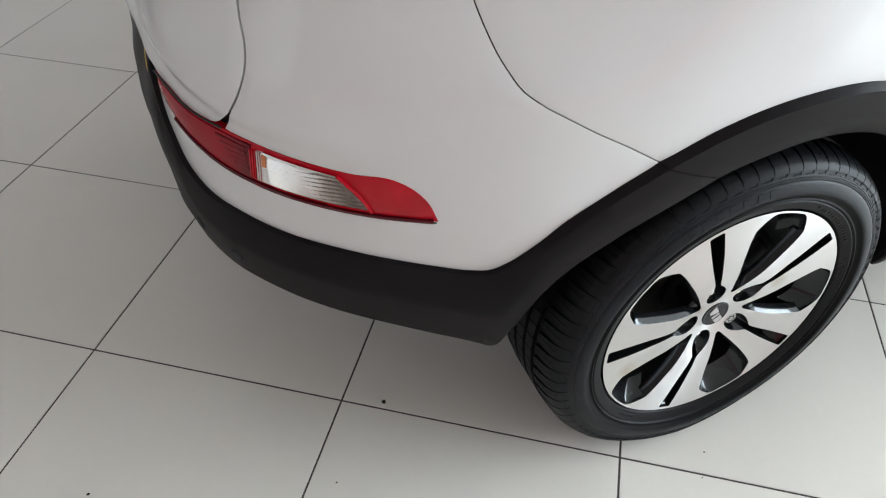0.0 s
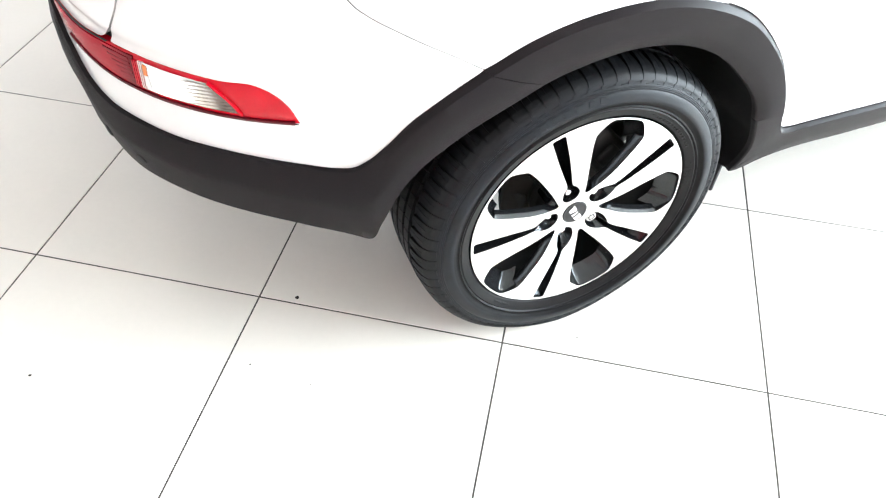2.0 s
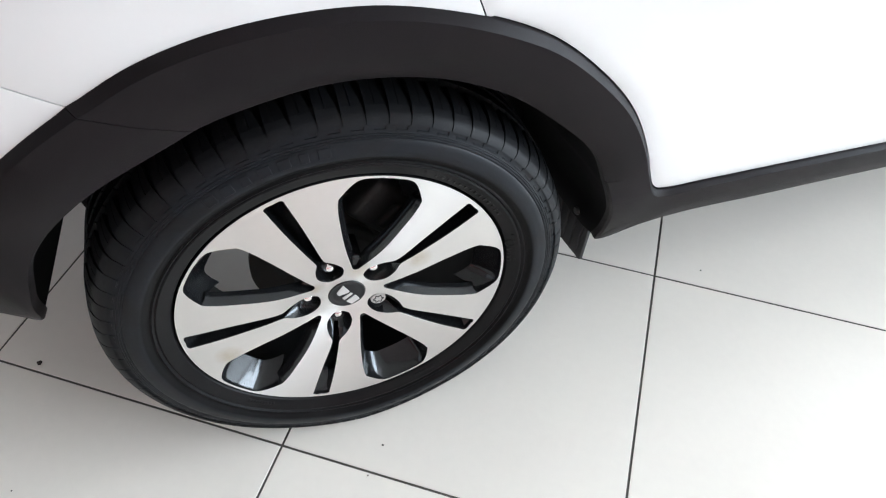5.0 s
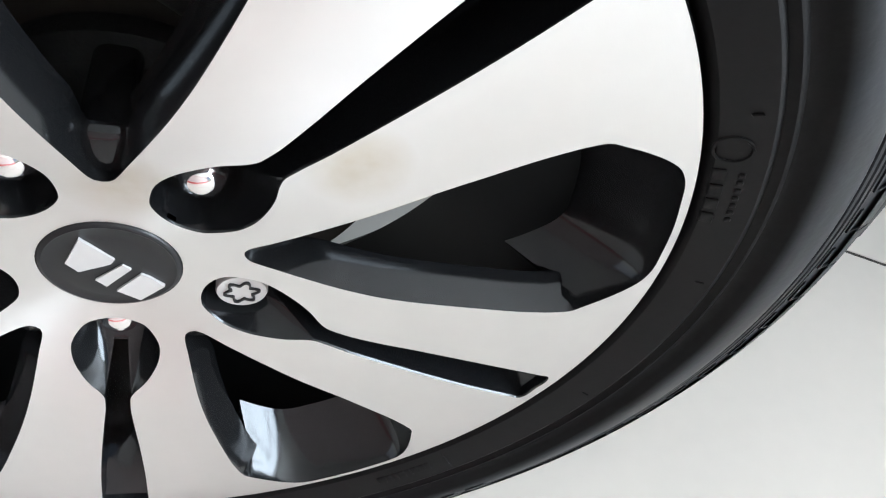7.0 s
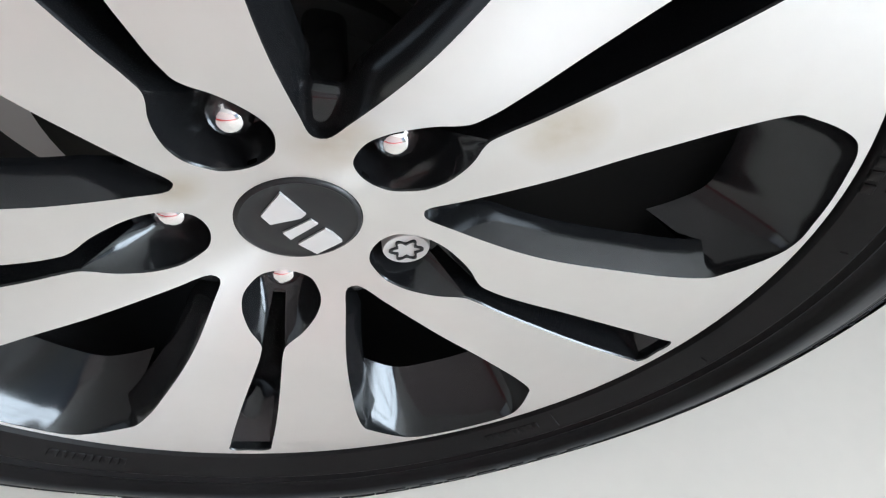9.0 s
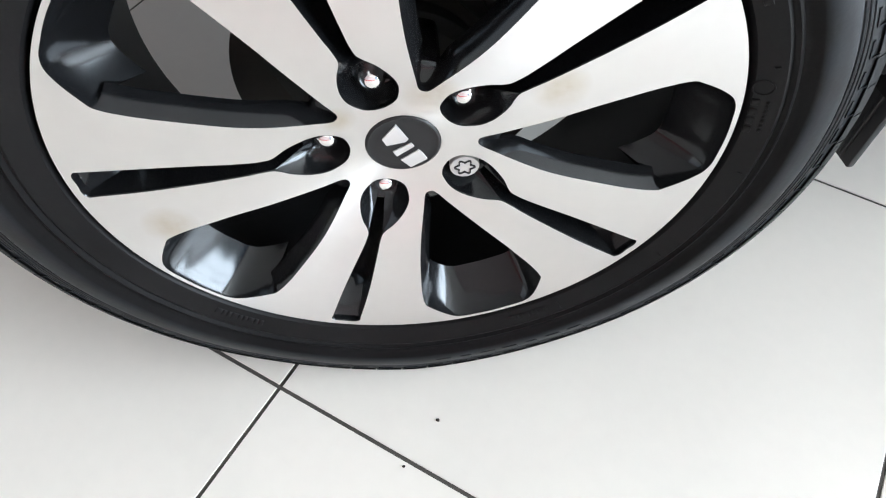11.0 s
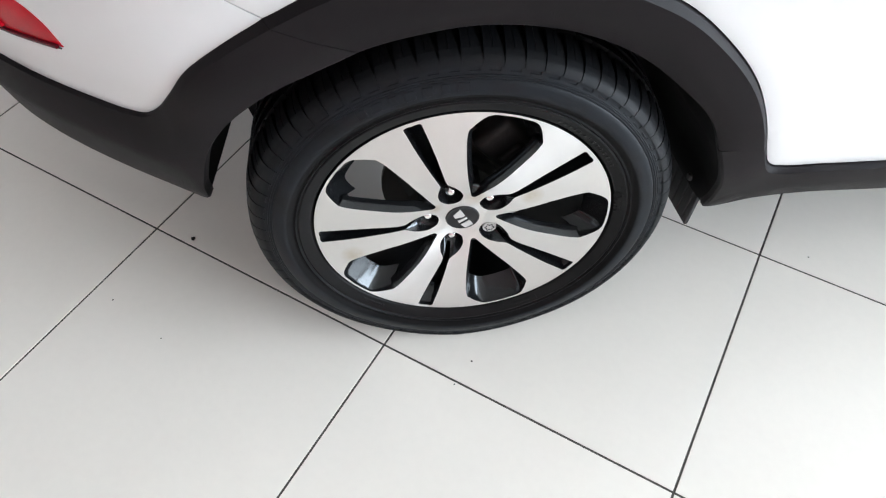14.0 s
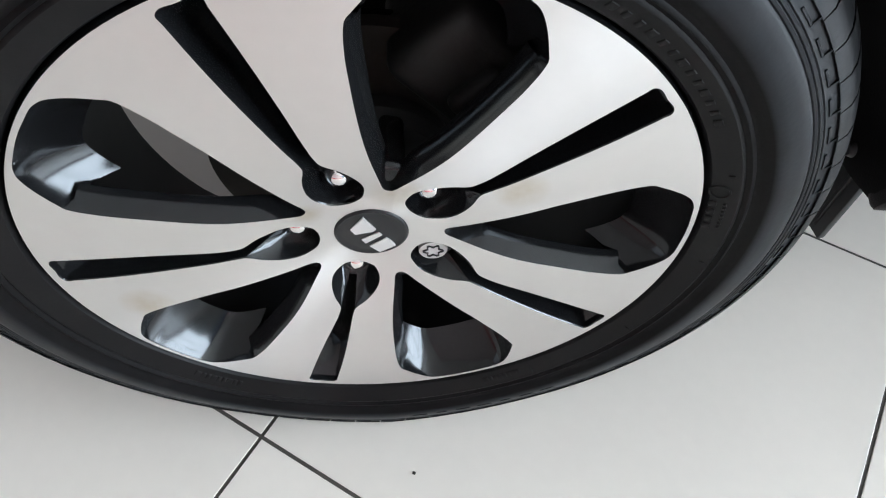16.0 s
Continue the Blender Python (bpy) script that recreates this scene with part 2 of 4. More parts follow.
def machined():
    m = material("machined_aluminium", (0.74, 0.73, 0.725), 0.33, metal=1.0, var=0.03, scale=10, fine=90, bump=0.0, rough_var=0.05)
    n, l = m.node_tree.nodes, m.node_tree.links
    co, sep = n.new("ShaderNodeTexCoord"), n.new("ShaderNodeVectorMath")
    flat = n.new("ShaderNodeVectorMath")
    flat.operation = "MULTIPLY"
    flat.inputs[1].default_value = (1, 0, 1)
    l.new(co.outputs["Object"], flat.inputs[0])
    sep.operation = "LENGTH"
    l.new(flat.outputs[0], sep.inputs[0])
    ring = n.new("ShaderNodeTexNoise")
    ring.noise_dimensions = "1D"
    ring.inputs["Scale"].default_value, ring.inputs["Detail"].default_value = 900, 2
    l.new(sep.outputs["Value"], ring.inputs["W"])
    b = n["Principled BSDF"]
    base = b.inputs["Base Color"].links[0].from_socket
    ns = n.new("ShaderNodeTexNoise")
    ns.inputs["Scale"].default_value, ns.inputs["Detail"].default_value = 70, 6
    l.new(co.outputs["Object"], ns.inputs["Vector"])
    for px, pz, size in ((0.107, 0.061, 0.022), (-0.185, -0.060, 0.024), (0.022, 0.050, 0.024), (-0.045, 0.03, 0.014)):
        dist = n.new("ShaderNodeVectorMath")
        dist.operation = "DISTANCE"
        dist.inputs[1].default_value = (px, 0, pz)
        l.new(flat.outputs[0], dist.inputs[0])
        mr = n.new("ShaderNodeMapRange")
        mr.inputs["From Min"].default_value, mr.inputs["From Max"].default_value = size, size * 0.2
        l.new(dist.outputs["Value"], mr.inputs["Value"])
        mul = n.new("ShaderNodeMath")
        mul.operation = "MULTIPLY"
        l.new(mr.outputs[0], mul.inputs[0])
        l.new(ns.outputs["Fac"], mul.inputs[1])
        mixer = n.new("ShaderNodeMix")
        mixer.data_type = "RGBA"
        l.new(mul.outputs[0], mixer.inputs["Factor"])
        l.new(base, mixer.inputs["A"])
        mixer.inputs["B"].default_value = (0.52, 0.45, 0.34, 1)
        base = mixer.outputs["Result"]
    l.new(base, b.inputs["Base Color"])
    bp = n.new("ShaderNodeBump")
    bp.inputs["Strength"].default_value, bp.inputs["Distance"].default_value = 0.03, 0.0004
    l.new(ring.outputs["Fac"], bp.inputs["Height"])
    l.new(bp.outputs[0], n["Principled BSDF"].inputs["Normal"])
    turned = n.new("ShaderNodeTangent")
    turned.direction_type, turned.axis = "RADIAL", "Y"
    l.new(turned.outputs[0], b.inputs["Tangent"])
    b.inputs["Anisotropic"].default_value = 0.85
    b.inputs["Anisotropic Rotation"].default_value = 0.25
    return m


ALLOY = machined()


def tile_material():
    m = material("porcelain_tile", (0.802, 0.764, 0.698), 0.28, var=0.035, scale=2.2, fine=60, bump=0.02, rough_var=0.012, spec=0.5, depth=0.0005)
    n, l = m.node_tree.nodes, m.node_tree.links
    info, mr, mul = n.new("ShaderNodeObjectInfo"), n.new("ShaderNodeMapRange"), n.new("ShaderNodeVectorMath")
    mr.inputs["To Min"].default_value, mr.inputs["To Max"].default_value = 0.975, 1.02
    l.new(info.outputs["Random"], mr.inputs["Value"])
    b = n["Principled BSDF"]
    old = b.inputs["Base Color"].links[0].from_socket
    mul.operation = "SCALE"
    l.new(old, mul.inputs[0])
    l.new(mr.outputs[0], mul.inputs["Scale"])
    l.new(mul.outputs[0], b.inputs["Base Color"])
    return m


TILEM = tile_material()

# ---- building helpers ----


def mesh_from(name, verts, faces, mat, parent=None, label="", smooth=True, sharp=30):
    me = bpy.data.meshes.new(name)
    me.from_pydata([tuple(map(float, v)) for v in verts], [], [tuple(map(int, q)) for q in faces])
    bm = bmesh.new()
    bm.from_mesh(me)
    bmesh.ops.remove_doubles(bm, verts=bm.verts, dist=1e-6)
    bmesh.ops.recalc_face_normals(bm, faces=bm.faces)
    bm.to_mesh(me)
    bm.free()
    for p in me.polygons:
        p.use_smooth = smooth
    if smooth:
        me.set_sharp_from_angle(angle=math.radians(sharp))
    me.materials.append(mat)
    ob = new(name, me)
    ob.parent = parent
    if label:
        tagged(ob, label)
    return ob


def part(name, bm, mat, parent=None, label="", smooth=True, sharp=35):
    me = bpy.data.meshes.new(name)
    bmesh.ops.recalc_face_normals(bm, faces=bm.faces)
    bm.to_mesh(me)
    bm.free()
    for p in me.polygons:
        p.use_smooth = smooth
    if smooth:
        me.set_sharp_from_angle(angle=math.radians(sharp))
    me.materials.append(mat)
    ob = new(name, me)
    ob.parent = parent
    if label:
        tagged(ob, label)
    return ob


def box_bm(x0, x1, y0, y1, z0, z1, bevel=0.0, seg=2, bm=None, m=None):
    own = bmesh.new()
    bmesh.ops.create_cube(own, size=1)
    bmesh.ops.scale(own, vec=(x1 - x0, y1 - y0, z1 - z0), verts=own.verts)
    bmesh.ops.translate(own, vec=((x0 + x1) / 2, (y0 + y1) / 2, (z0 + z1) / 2), verts=own.verts)
    if bevel:
        bmesh.ops.bevel(own, geom=own.edges[:], offset=bevel, segments=seg, affect="EDGES", profile=0.5)
    if m is not None:
        bmesh.ops.transform(own, matrix=m, verts=own.verts)
    if bm is None:
        return own
    tmp = bpy.data.meshes.new("tmp")
    own.to_mesh(tmp)
    own.free()
    bm.from_mesh(tmp)
    bpy.data.meshes.remove(tmp)
    return bm


def lathe(profile, steps, closed=False):
    """Rings round the y axis from (y, r) pairs."""
    verts, faces = [], []
    n = len(profile)
    for i in range(steps):
        a = 2 * math.pi * i / steps
        verts += [(r * math.cos(a), y, r * math.sin(a)) for y, r in profile]
    for i in range(steps):
        j = (i + 1) % steps
        for k in range(n if closed else n - 1):
            q = (k + 1) % n
            faces.append((i * n + k, i * n + q, j * n + q, j * n + k))
    return verts, faces


def spline(points, n=8):
    """A smooth line through the points (chord-length tangents)."""
    p = np.array(points, float)
    q = np.vstack([2 * p[0] - p[1], p, 2 * p[-1] - p[-2]])
    out = []
    for i in range(1, len(q) - 2):
        d0, d1, d2 = (np.linalg.norm(q[k + 1] - q[k]) + 1e-9 for k in (i - 1, i, i + 1))
        m1 = ((q[i] - q[i - 1]) / d0 * d1 + (q[i + 1] - q[i]) / d1 * d0) / (d0 + d1) * d1
        m2 = ((q[i + 1] - q[i]) / d1 * d2 + (q[i + 2] - q[i + 1]) / d2 * d1) / (d1 + d2) * d1
        t = np.linspace(0, 1, n, endpoint=False)[:, None]
        out.append((2 * t**3 - 3 * t**2 + 1) * q[i] + (t**3 - 2 * t**2 + t) * m1 + (-2 * t**3 + 3 * t**2) * q[i + 1] + (t**3 - t**2) * m2)
    out.append(q[-2:-1])
    return np.vstack(out)


def resample(line, step):
    """Even points along a line, with its sharp corners kept only roughly."""
    line = np.array(line, float)
    keep = [line[0]]
    for a, b in zip(line[:-1], line[1:]):
        d = np.linalg.norm(b - a)
        k = max(1, int(round(d / step)))
        keep += [a + (b - a) * i / k for i in range(1, k + 1)]
    return np.array(keep)


def thin_out(line, least):
    out = [line[0]]
    for p in line[1:-1]:
        if np.linalg.norm(p - out[-1]) >= least:
            out.append(p)
    out.append(line[-1])
    return np.array(out)


def inside(poly, pts):
    x, y = pts[:, 0], pts[:, 1]
    hit = np.zeros(len(pts), bool)
    a, b = poly, np.roll(poly, -1, axis=0)
    for (x0, y0), (x1, y1) in zip(a, b):
        if y0 == y1:
            continue
        cond = (y0 > y) != (y1 > y)
        hit ^= cond & (x < (x1 - x0) * (y - y0) / (y1 - y0) + x0)
    return hit


def near_line(poly, pts):
    best = np.full(len(pts), 9.0)
    for a, b in zip(poly, np.roll(poly, -1, axis=0)):
        d = b - a
        t = np.clip(((pts - a) @ d) / (d @ d + 1e-12), 0, 1)
        best = np.minimum(best, np.linalg.norm(pts - a - t[:, None] * d, axis=1))
    return best


def fill(outline, holes, step):
    """Points and triangles that fill a flat outline with holes."""
    loops = [np.array(outline, float)] + [np.array(h, float) for h in holes]
    lo, hi = loops[0].min(0), loops[0].max(0)
    gx, gy = np.meshgrid(np.arange(lo[0], hi[0], step), np.arange(lo[1], hi[1], step * 0.87))
    gx = gx + (np.arange(gx.shape[0]) % 2)[:, None] * step / 2
    grid = np.stack([gx.ravel(), gy.ravel()], 1)
    ok = inside(loops[0], grid) & (near_line(loops[0], grid) > step * 0.5)
    for h in loops[1:]:
        ok &= ~inside(h, grid) & (near_line(h, grid) > step * 0.5)
    pts, edges = [], []
    for loop in loops:
        base = len(pts)
        pts += [tuple(p) for p in loop]
        edges += [(base + i, base + (i + 1) % len(loop)) for i in range(len(loop))]
    pts += [tuple(p) for p in grid[ok]]
    v, _, f, *_ = geometry.delaunay_2d_cdt([Vector(p) for p in pts], edges, [], 0, 1e-5)
    v = np.array([tuple(p) for p in v])
    f = np.array([tuple(t) for t in f if len(t) == 3])
    c = v[f].mean(1)
    ok = inside(loops[0], c)
    for h in loops[1:]:
        ok &= ~inside(h, c)
    return v, f[ok]


# ---- the car's skin: s runs along the plan line to the rear (0 at the rear axle), z up ----
PLAN = spline([(3.0, 0.03), (2.0, -0.055), (1.2, -0.058), (.6, -.056), (.2, -.055), (-.1, -.05), (-.25, -.038), (-.4, -.003), (-.525, .051),
               (-.64, .117), (-.733, .192), (-.803, .280), (-.841, .39), (-.855, .53), (-.868, .63), (-.877, .74), (-.880, .867), (-.877, .994), (-.868, 1.104), (-.855, 1.204), (-.841, 1.344), (-.803, 1.454), (-.733, 1.542)], 40)
ALONG = np.r_[0, np.cumsum(np.linalg.norm(np.diff(PLAN, axis=0), axis=1))]
ALONG = ALONG - np.interp(0, -PLAN[:480, 0], ALONG[:480])
SIDE = spline([(.1, .15), (.22, .12), (.3, .09), (.36, .068), (.43, .047), (.5, .037), (.58, .032), (.65, .026), (.7, .02), (.75, .012),
               (.8, -.001), (.9, -.006), (1.0, .002), (1.1, .012), (1.2, .04)], 20)
REAR = spline([(.1, .14), (.22, .115), (.3, .085), (.36, .055), (.42, .034), (.5, .022), (.58, .016), (.65, .004), (.7, .0), (.75, .0),
               (.8, .002), (.85, .005), (.9, .020), (1.0, .05), (1.1, .07), (1.2, .10)], 20)
CREST = spline([(.55, .775), (.60, .776), (.65, .779), (.70, .784), (.76, .790), (.80, .796), (.84, .806), (.88, .821), (.93, .839), (1.02, .860), (1.15, .870), (1.3, .875)], 16)


def skin(s, z):
    s, z = np.asarray(s, float), np.asarray(z, float)
    x, y = np.interp(s, ALONG, PLAN[:, 0]), np.interp(s, ALONG, PLAN[:, 1])
    h = 0.012
    tx = np.interp(s + h, ALONG, PLAN[:, 0]) - np.interp(s - h, ALONG, PLAN[:, 0])
    ty = np.interp(s + h, ALONG, PLAN[:, 1]) - np.interp(s - h, ALONG, PLAN[:, 1])
    ln = np.hypot(tx, ty)
    k = np.clip((s - 0.05) / 0.4, 0, 1)
    k = k * k * (3 - 2 * k)
    d = (1 - k) * np.interp(z, SIDE[:, 0], SIDE[:, 1]) + k * np.interp(z, REAR[:, 0], REAR[:, 1])
    e = np.clip((s - 0.85) / 0.35, 0, 1)
    d = d - e * e * (3 - 2 * e) * (1 - 0.25 * np.clip((s - 1.02) / 0.16, 0, 1)) * 0.028 * np.exp(-((z - 0.52) / 0.10) ** 2)
    d = d + e * e * (3 - 2 * e) * 0.25 * np.maximum(0, z - 0.79)
    g = np.clip((s - 1.0) / 0.2, 0, 1)
    g = np.clip((z - 0.784) / 0.008, 0, 1) * g * g * (3 - 2 * g)
    lean = np.clip((z - 0.69) / 0.09, 0, 1)
    # the plate's recess above the bumper's ledge, and the flat middle of the tailgate
    w = np.clip((z - 0.56) / 0.08, 0, 1) * np.clip((0.792 - z) / 0.008, 0, 1)
    v = np.clip((s - 1.17) / 0.22, 0, 1)
    q = np.clip((s - 1.15) / 0.40, 0, 1)
    q = q * q * (3 - 2 * q)
    d = d + 0.022 * w * w * (3 - 2 * w) * v * v * (3 - 2 * v) + 0.018 * np.clip((z - 0.784) / 0.008, 0, 1) * q
    d = d - 0.005 * g + 0.014 * lean * lean * (3 - 2 * lean) * np.clip((s - 1.0) / 0.15, 0, 1) * np.clip((0.792 - z) / 0.008, 0, 1)
    # crest that runs from the bumper's corner up across the tailgate
    crest = np.interp(s, CREST[:, 0], CREST[:, 1])
    c = np.clip((s - 0.60) / 0.16, 0, 1)
    c = c * c * (3 - 2 * c) * (1 - 0.5 * np.clip((s - 0.93) / 0.12, 0, 1))
    d = d - c * 0.012 * np.exp(-(np.maximum(z - crest, 0) / 0.060) ** 2 - (np.minimum(z - crest, 0) / 0.020) ** 2)
    # pressing low in the rear door
    u = np.clip((-s - 0.455 - 0.6 * (0.64 - z)) / 0.035, 0, 1) * np.clip((s + 1.0) / 0.05, 0, 1)
    w = np.clip((z - 0.495) / 0.035, 0, 1) * np.clip((0.80 - z) / 0.27, 0, 1)
    d = d + 0.009 * u * u * (3 - 2 * u) * w * w * (3 - 2 * w)
    return np.stack([x + ty / ln * d, y - tx / ln * d, z], -1)


def skin_normal(s, z):
    h = 0.006
    a, b = skin(s + h, z) - skin(s - h, z), skin(s, z + h) - skin(s, z - h)
    n = np.cross(b, a)
    n /= np.linalg.norm(n, axis=-1, keepdims=True)
    return n


def lifted(sz, off):
    sz = np.asarray(sz, float)
    return skin(sz[:, 0], sz[:, 1]) + skin_normal(sz[:, 0], sz[:, 1]) * np.asarray(off, float).reshape(-1, 1)


def panel(name, outline, mat, parent, label="", off=0.0, thick=0.014, step=0.02, roll=0.0012, holes=()):
    """A sheet on the skin within an outline of (s, z), with folded edges."""
    outline = np.array(outline, float)
    v, f = fill(outline, holes, step)
    edge = near_line(outline, v) < 1e-4
    for h in holes:
        edge |= near_line(np.array(h, float), v) < 1e-4
    top = lifted(v, np.where(edge, off - roll, off))
    verts, faces = [tuple(p) for p in top], [tuple(t) for t in f]
    count = {}
    for t in f:
        for i in range(3):
            e = (t[i], t[(i + 1) % 3])
            key = (min(e), max(e))
            count[key] = count.get(key, 0) + 1
    border = [k for k, c in count.items() if c == 1]
    ids = sorted({i for e in border for i in e})
    down = lifted(v[ids], off - thick)
    at = {i: len(verts) + k for k, i in enumerate(ids)}
    verts += [tuple(p) for p in down]
    faces += [(a, b, at[b], at[a]) for a, b in border]
    return mesh_from(name, verts, faces, mat, parent, label, sharp=40)


def strip(name, outer, inner, section, mat, parent, label="", cap=True, last=None, over=30):
    """A band on the skin between two lines; section: (share of the way, lift) across it, turning into last at the far end."""
    rows = []
    w = np.clip((np.arange(len(outer)) - len(outer) + over) / over, 0, 1)[:, None]
    w = w * w * (3 - 2 * w)
    for (t, lift), (t1, lift1) in zip(section, last or section):
        rows.append(lifted(outer + (inner - outer) * (t + (t1 - t) * w), lift + (lift1 - lift) * w))
    rows = np.array(rows)
    k, n = rows.shape[0], rows.shape[1]
    verts = rows.reshape(-1, 3)
    faces = [(a * n + b, a * n + b + 1, (a + 1) * n + b + 1, (a + 1) * n + b) for a in range(k - 1) for b in range(n - 1)]
    if cap:
        faces += [tuple(a * n for a in range(k)), tuple(a * n + n - 1 for a in range(k))[::-1]]
    return mesh_from(name, verts, faces, mat, parent, label, sharp=32)


def solid(name, label="", category="", group="", kind=""):
    e = new(name)
    e.empty_display_size = 0.1
    return tagged(e, label, category, group, kind)


# ---- floor ----
floor = solid("floor", kind="structure")
floor.matrix_world = ROOM_M
part("grout_bed", box_bm(U0, U1, V0, V1, -0.12, -0.0014), GROUT, floor, smooth=False)
tb = bmesh.new()
g = 0.0022
prof = [(0.0, -0.011), (0.0, -0.0006), (0.0002, -0.0002), (0.0006, 0.0)]
rings = [[(g + d, g + d, z), (TILE - g - d, g + d, z), (TILE - g - d, TILE - g - d, z), (g + d, TILE - g - d, z)] for d, z in prof]
tv = [tb.verts.new(p) for r in rings for p in r]
for r in range(3):
    for i in range(4):
        tb.faces.new((tv[r * 4 + i], tv[r * 4 + (i + 1) % 4], tv[r * 4 + 4 + (i + 1) % 4], tv[r * 4 + 4 + i]))
tb.faces.new(tv[12:16])
tile_mesh = bpy.data.meshes.new("tile")
bmesh.ops.recalc_face_normals(tb, faces=tb.faces)
tb.to_mesh(tile_mesh)
tb.free()
tile_mesh.materials.append(TILEM)
for iu in range(round(U0 / TILE), round(U1 / TILE)):
    for iv in range(round(V0 / TILE), round(V1 / TILE)):
        t = new("tile", tile_mesh)
        t.parent = floor
        t.location = (iu * TILE, iv * TILE, random.uniform(-0.0002, 0.0002))

# ---- the hall round it ----
for nm, bx in (("wall_south", (-2.2, U1 + 0.2, V0 - 0.2, V0, 0, ROOM_H)), ("wall_north", (U0 - 0.2, U1 + 0.2, V1, V1 + 0.2, 0, ROOM_H))):
    w = part(nm, box_bm(*bx), WALLM, None, smooth=False)
    w.matrix_world = ROOM_M
    tagged(w, kind="structure")
band = part("trim", box_bm(-2.2, U1, V0, V0 + 0.012, 0.12, 0.55, 0.003, 1), REDTRIM, None, smooth=False)
band.matrix_world = ROOM_M
tagged(band, kind="structure")
c = part("ceiling", box_bm(U0 - 0.2, U1 + 0.2, V0 - 0.2, V1 + 0.2, ROOM_H, ROOM_H + 0.2), CEILM, None, smooth=False)
c.matrix_world = ROOM_M
tagged(c, kind="structure")


def glazed(name, along, fixed, a0, a1, bays, sill):
    """A wall of tall panes between grey mullions."""
    e = solid(name, kind="structure")
    e.matrix_world = ROOM_M

    def bx(p0, p1, z0, z1, d0, d1):
        return (d0, d1, p0, p1, z0, z1) if along == "v" else (p0, p1, d0, d1, z0, z1)

    d0, d1 = (fixed, fixed + 0.12) if fixed > 0 else (fixed - 0.12, fixed)
    part("lintel", box_bm(*bx(a0, a1, 3.15, ROOM_H, d0, d1)), WALLM, e, smooth=False)
    part("plinth", box_bm(*bx(a0, a1, 0, sill, d0, d1)), WALLM, e, smooth=False)
    for i in range(bays + 1):
        p = a0 + (a1 - a0) * i / bays
        p = min(max(p, a0 + 0.04), a1 - 0.04)
        part("mullion", box_bm(*bx(p - 0.035, p + 0.035, sill, 3.15, d0 + 0.02, d1 - 0.02), bevel=0.004), FRAMEM, e, smooth=False)
    part("transom", box_bm(*bx(a0, a1, 2.2, 2.27, d0 + 0.03, d1 - 0.03)), FRAMEM, e, smooth=False)


glazed("window_1", "v", U1, V0, V1, 7, 0.12)
# Unseen glazing added round the rear fill.
glazed("added_window_2", "v", U0, V0, V1, 7, 0.12)
# Unseen glazing added to hold the corner lamp.
glazed("added_window_3", "u", V0, U0, -2.2, 2, 0.12)
gr = part("ground", box_bm(-60, 60, -60, 60, -0.5, -0.14), GROUT, None, smooth=False)
gr.matrix_world = ROOM_M
tagged(gr, kind="structure")

# ---- the car ----
car = solid("car", "white crossover car with dark plastic cladding and machined alloy wheels", "car")

ARCH_OUT = [(.2495, .7574), (.177, .80), (.109, .824), (.031, .836), (-.051, .834), (-.135, .814), (-.236, .767), (-.328, .692), (-.394, .617),
            (-.443, .5275), (-.4578, .4907)]
ARCH_IN = [(.139, .7105), (.115, .7195), (.080, .7305), (.0, .747), (-.100, .736), (-.191, .697), (-.283, .624), (-.356, .543), (-.3798, .4927)]
SILL_OUT = [(-.4582, .4893), (-.470, .462), (-.480, .443), (-.492, .432), (-.512, .427), (-.57, .426), (-.75, .424), (-1.04, .419), (-1.4, .412), (-2.2, .405), (-2.7, .40)]
SILL_IN = [(-.3802, .4913), (-.403, .440), (-.420, .395), (-.429, .34), (-.432, .296), (-.50, .326), (-.75, .337), (-1.04, .336), (-1.4, .334), (-2.2, .327), (-2.7, .322)]
BUMP_OUT = [(2.0, .784), (1.7, .784), (1.40, .784), (1.25, .784), (1.168, .784), (1.09, .784), (1.045, .781), (1.026, .765), (1.012, .725), (.995, .69), (.975, .648), (.932, .622), (.864, .607), (.784, .593), (.70, .585), (.606, .576), (.546, .570),
            (.495, .566), (.464, .569), (.440, .585), (.407, .621), (.366, .671), (.313, .714), (.2505, .7566)]
BUMP_IN = [(2.0, .43), (1.7, .43), (1.40, .43), (1.25, .43), (1.168, .432), (1.09, .435), (1.06, .440), (1.035, .444), (1.015, .447), (.995, .450), (.97, .452), (.93, .452), (.864, .449), (.784, .440), (.70, .428), (.606, .412), (.546, .395),
           (.495, .378), (.470, .365), (.452, .354), (.420, .422), (.378, .520), (.282, .628), (.140, .7100)]

bump_out, bump_in = spline(BUMP_OUT, 6), spline(BUMP_IN, 6)
bump_section = [(0.0, -0.028), (0.0, 0.004), (0.012, 0.0075), (0.10, 0.011), (0.2, 0.0135), (0.36, 0.0165), (0.42, 0.0168), (0.48, 0.0155), (0.8, 0.008), (0.97, 0.005), (1.0, 0.001), (1.0, -0.012)]
bump_last = [(0.0, -0.028), (0.0, 0.0005), (0.010, 0.0020), (0.075, 0.0105), (0.09, 0.0122), (0.36, 0.0133), (0.5, 0.0135), (0.6, 0.0130), (0.93, 0.010), (0.985, 0.007), (1.0, 0.002), (1.0, -0.012)]
bumper_cladding = strip("bumper_cladding", bump_out, bump_in, bump_section, PLASTIC, car, "dark grey grained plastic bumper cladding", last=bump_last)
arch_out, arch_in = spline(ARCH_OUT, 8), spline(ARCH_IN, 10)
m_ = len(arch_out)
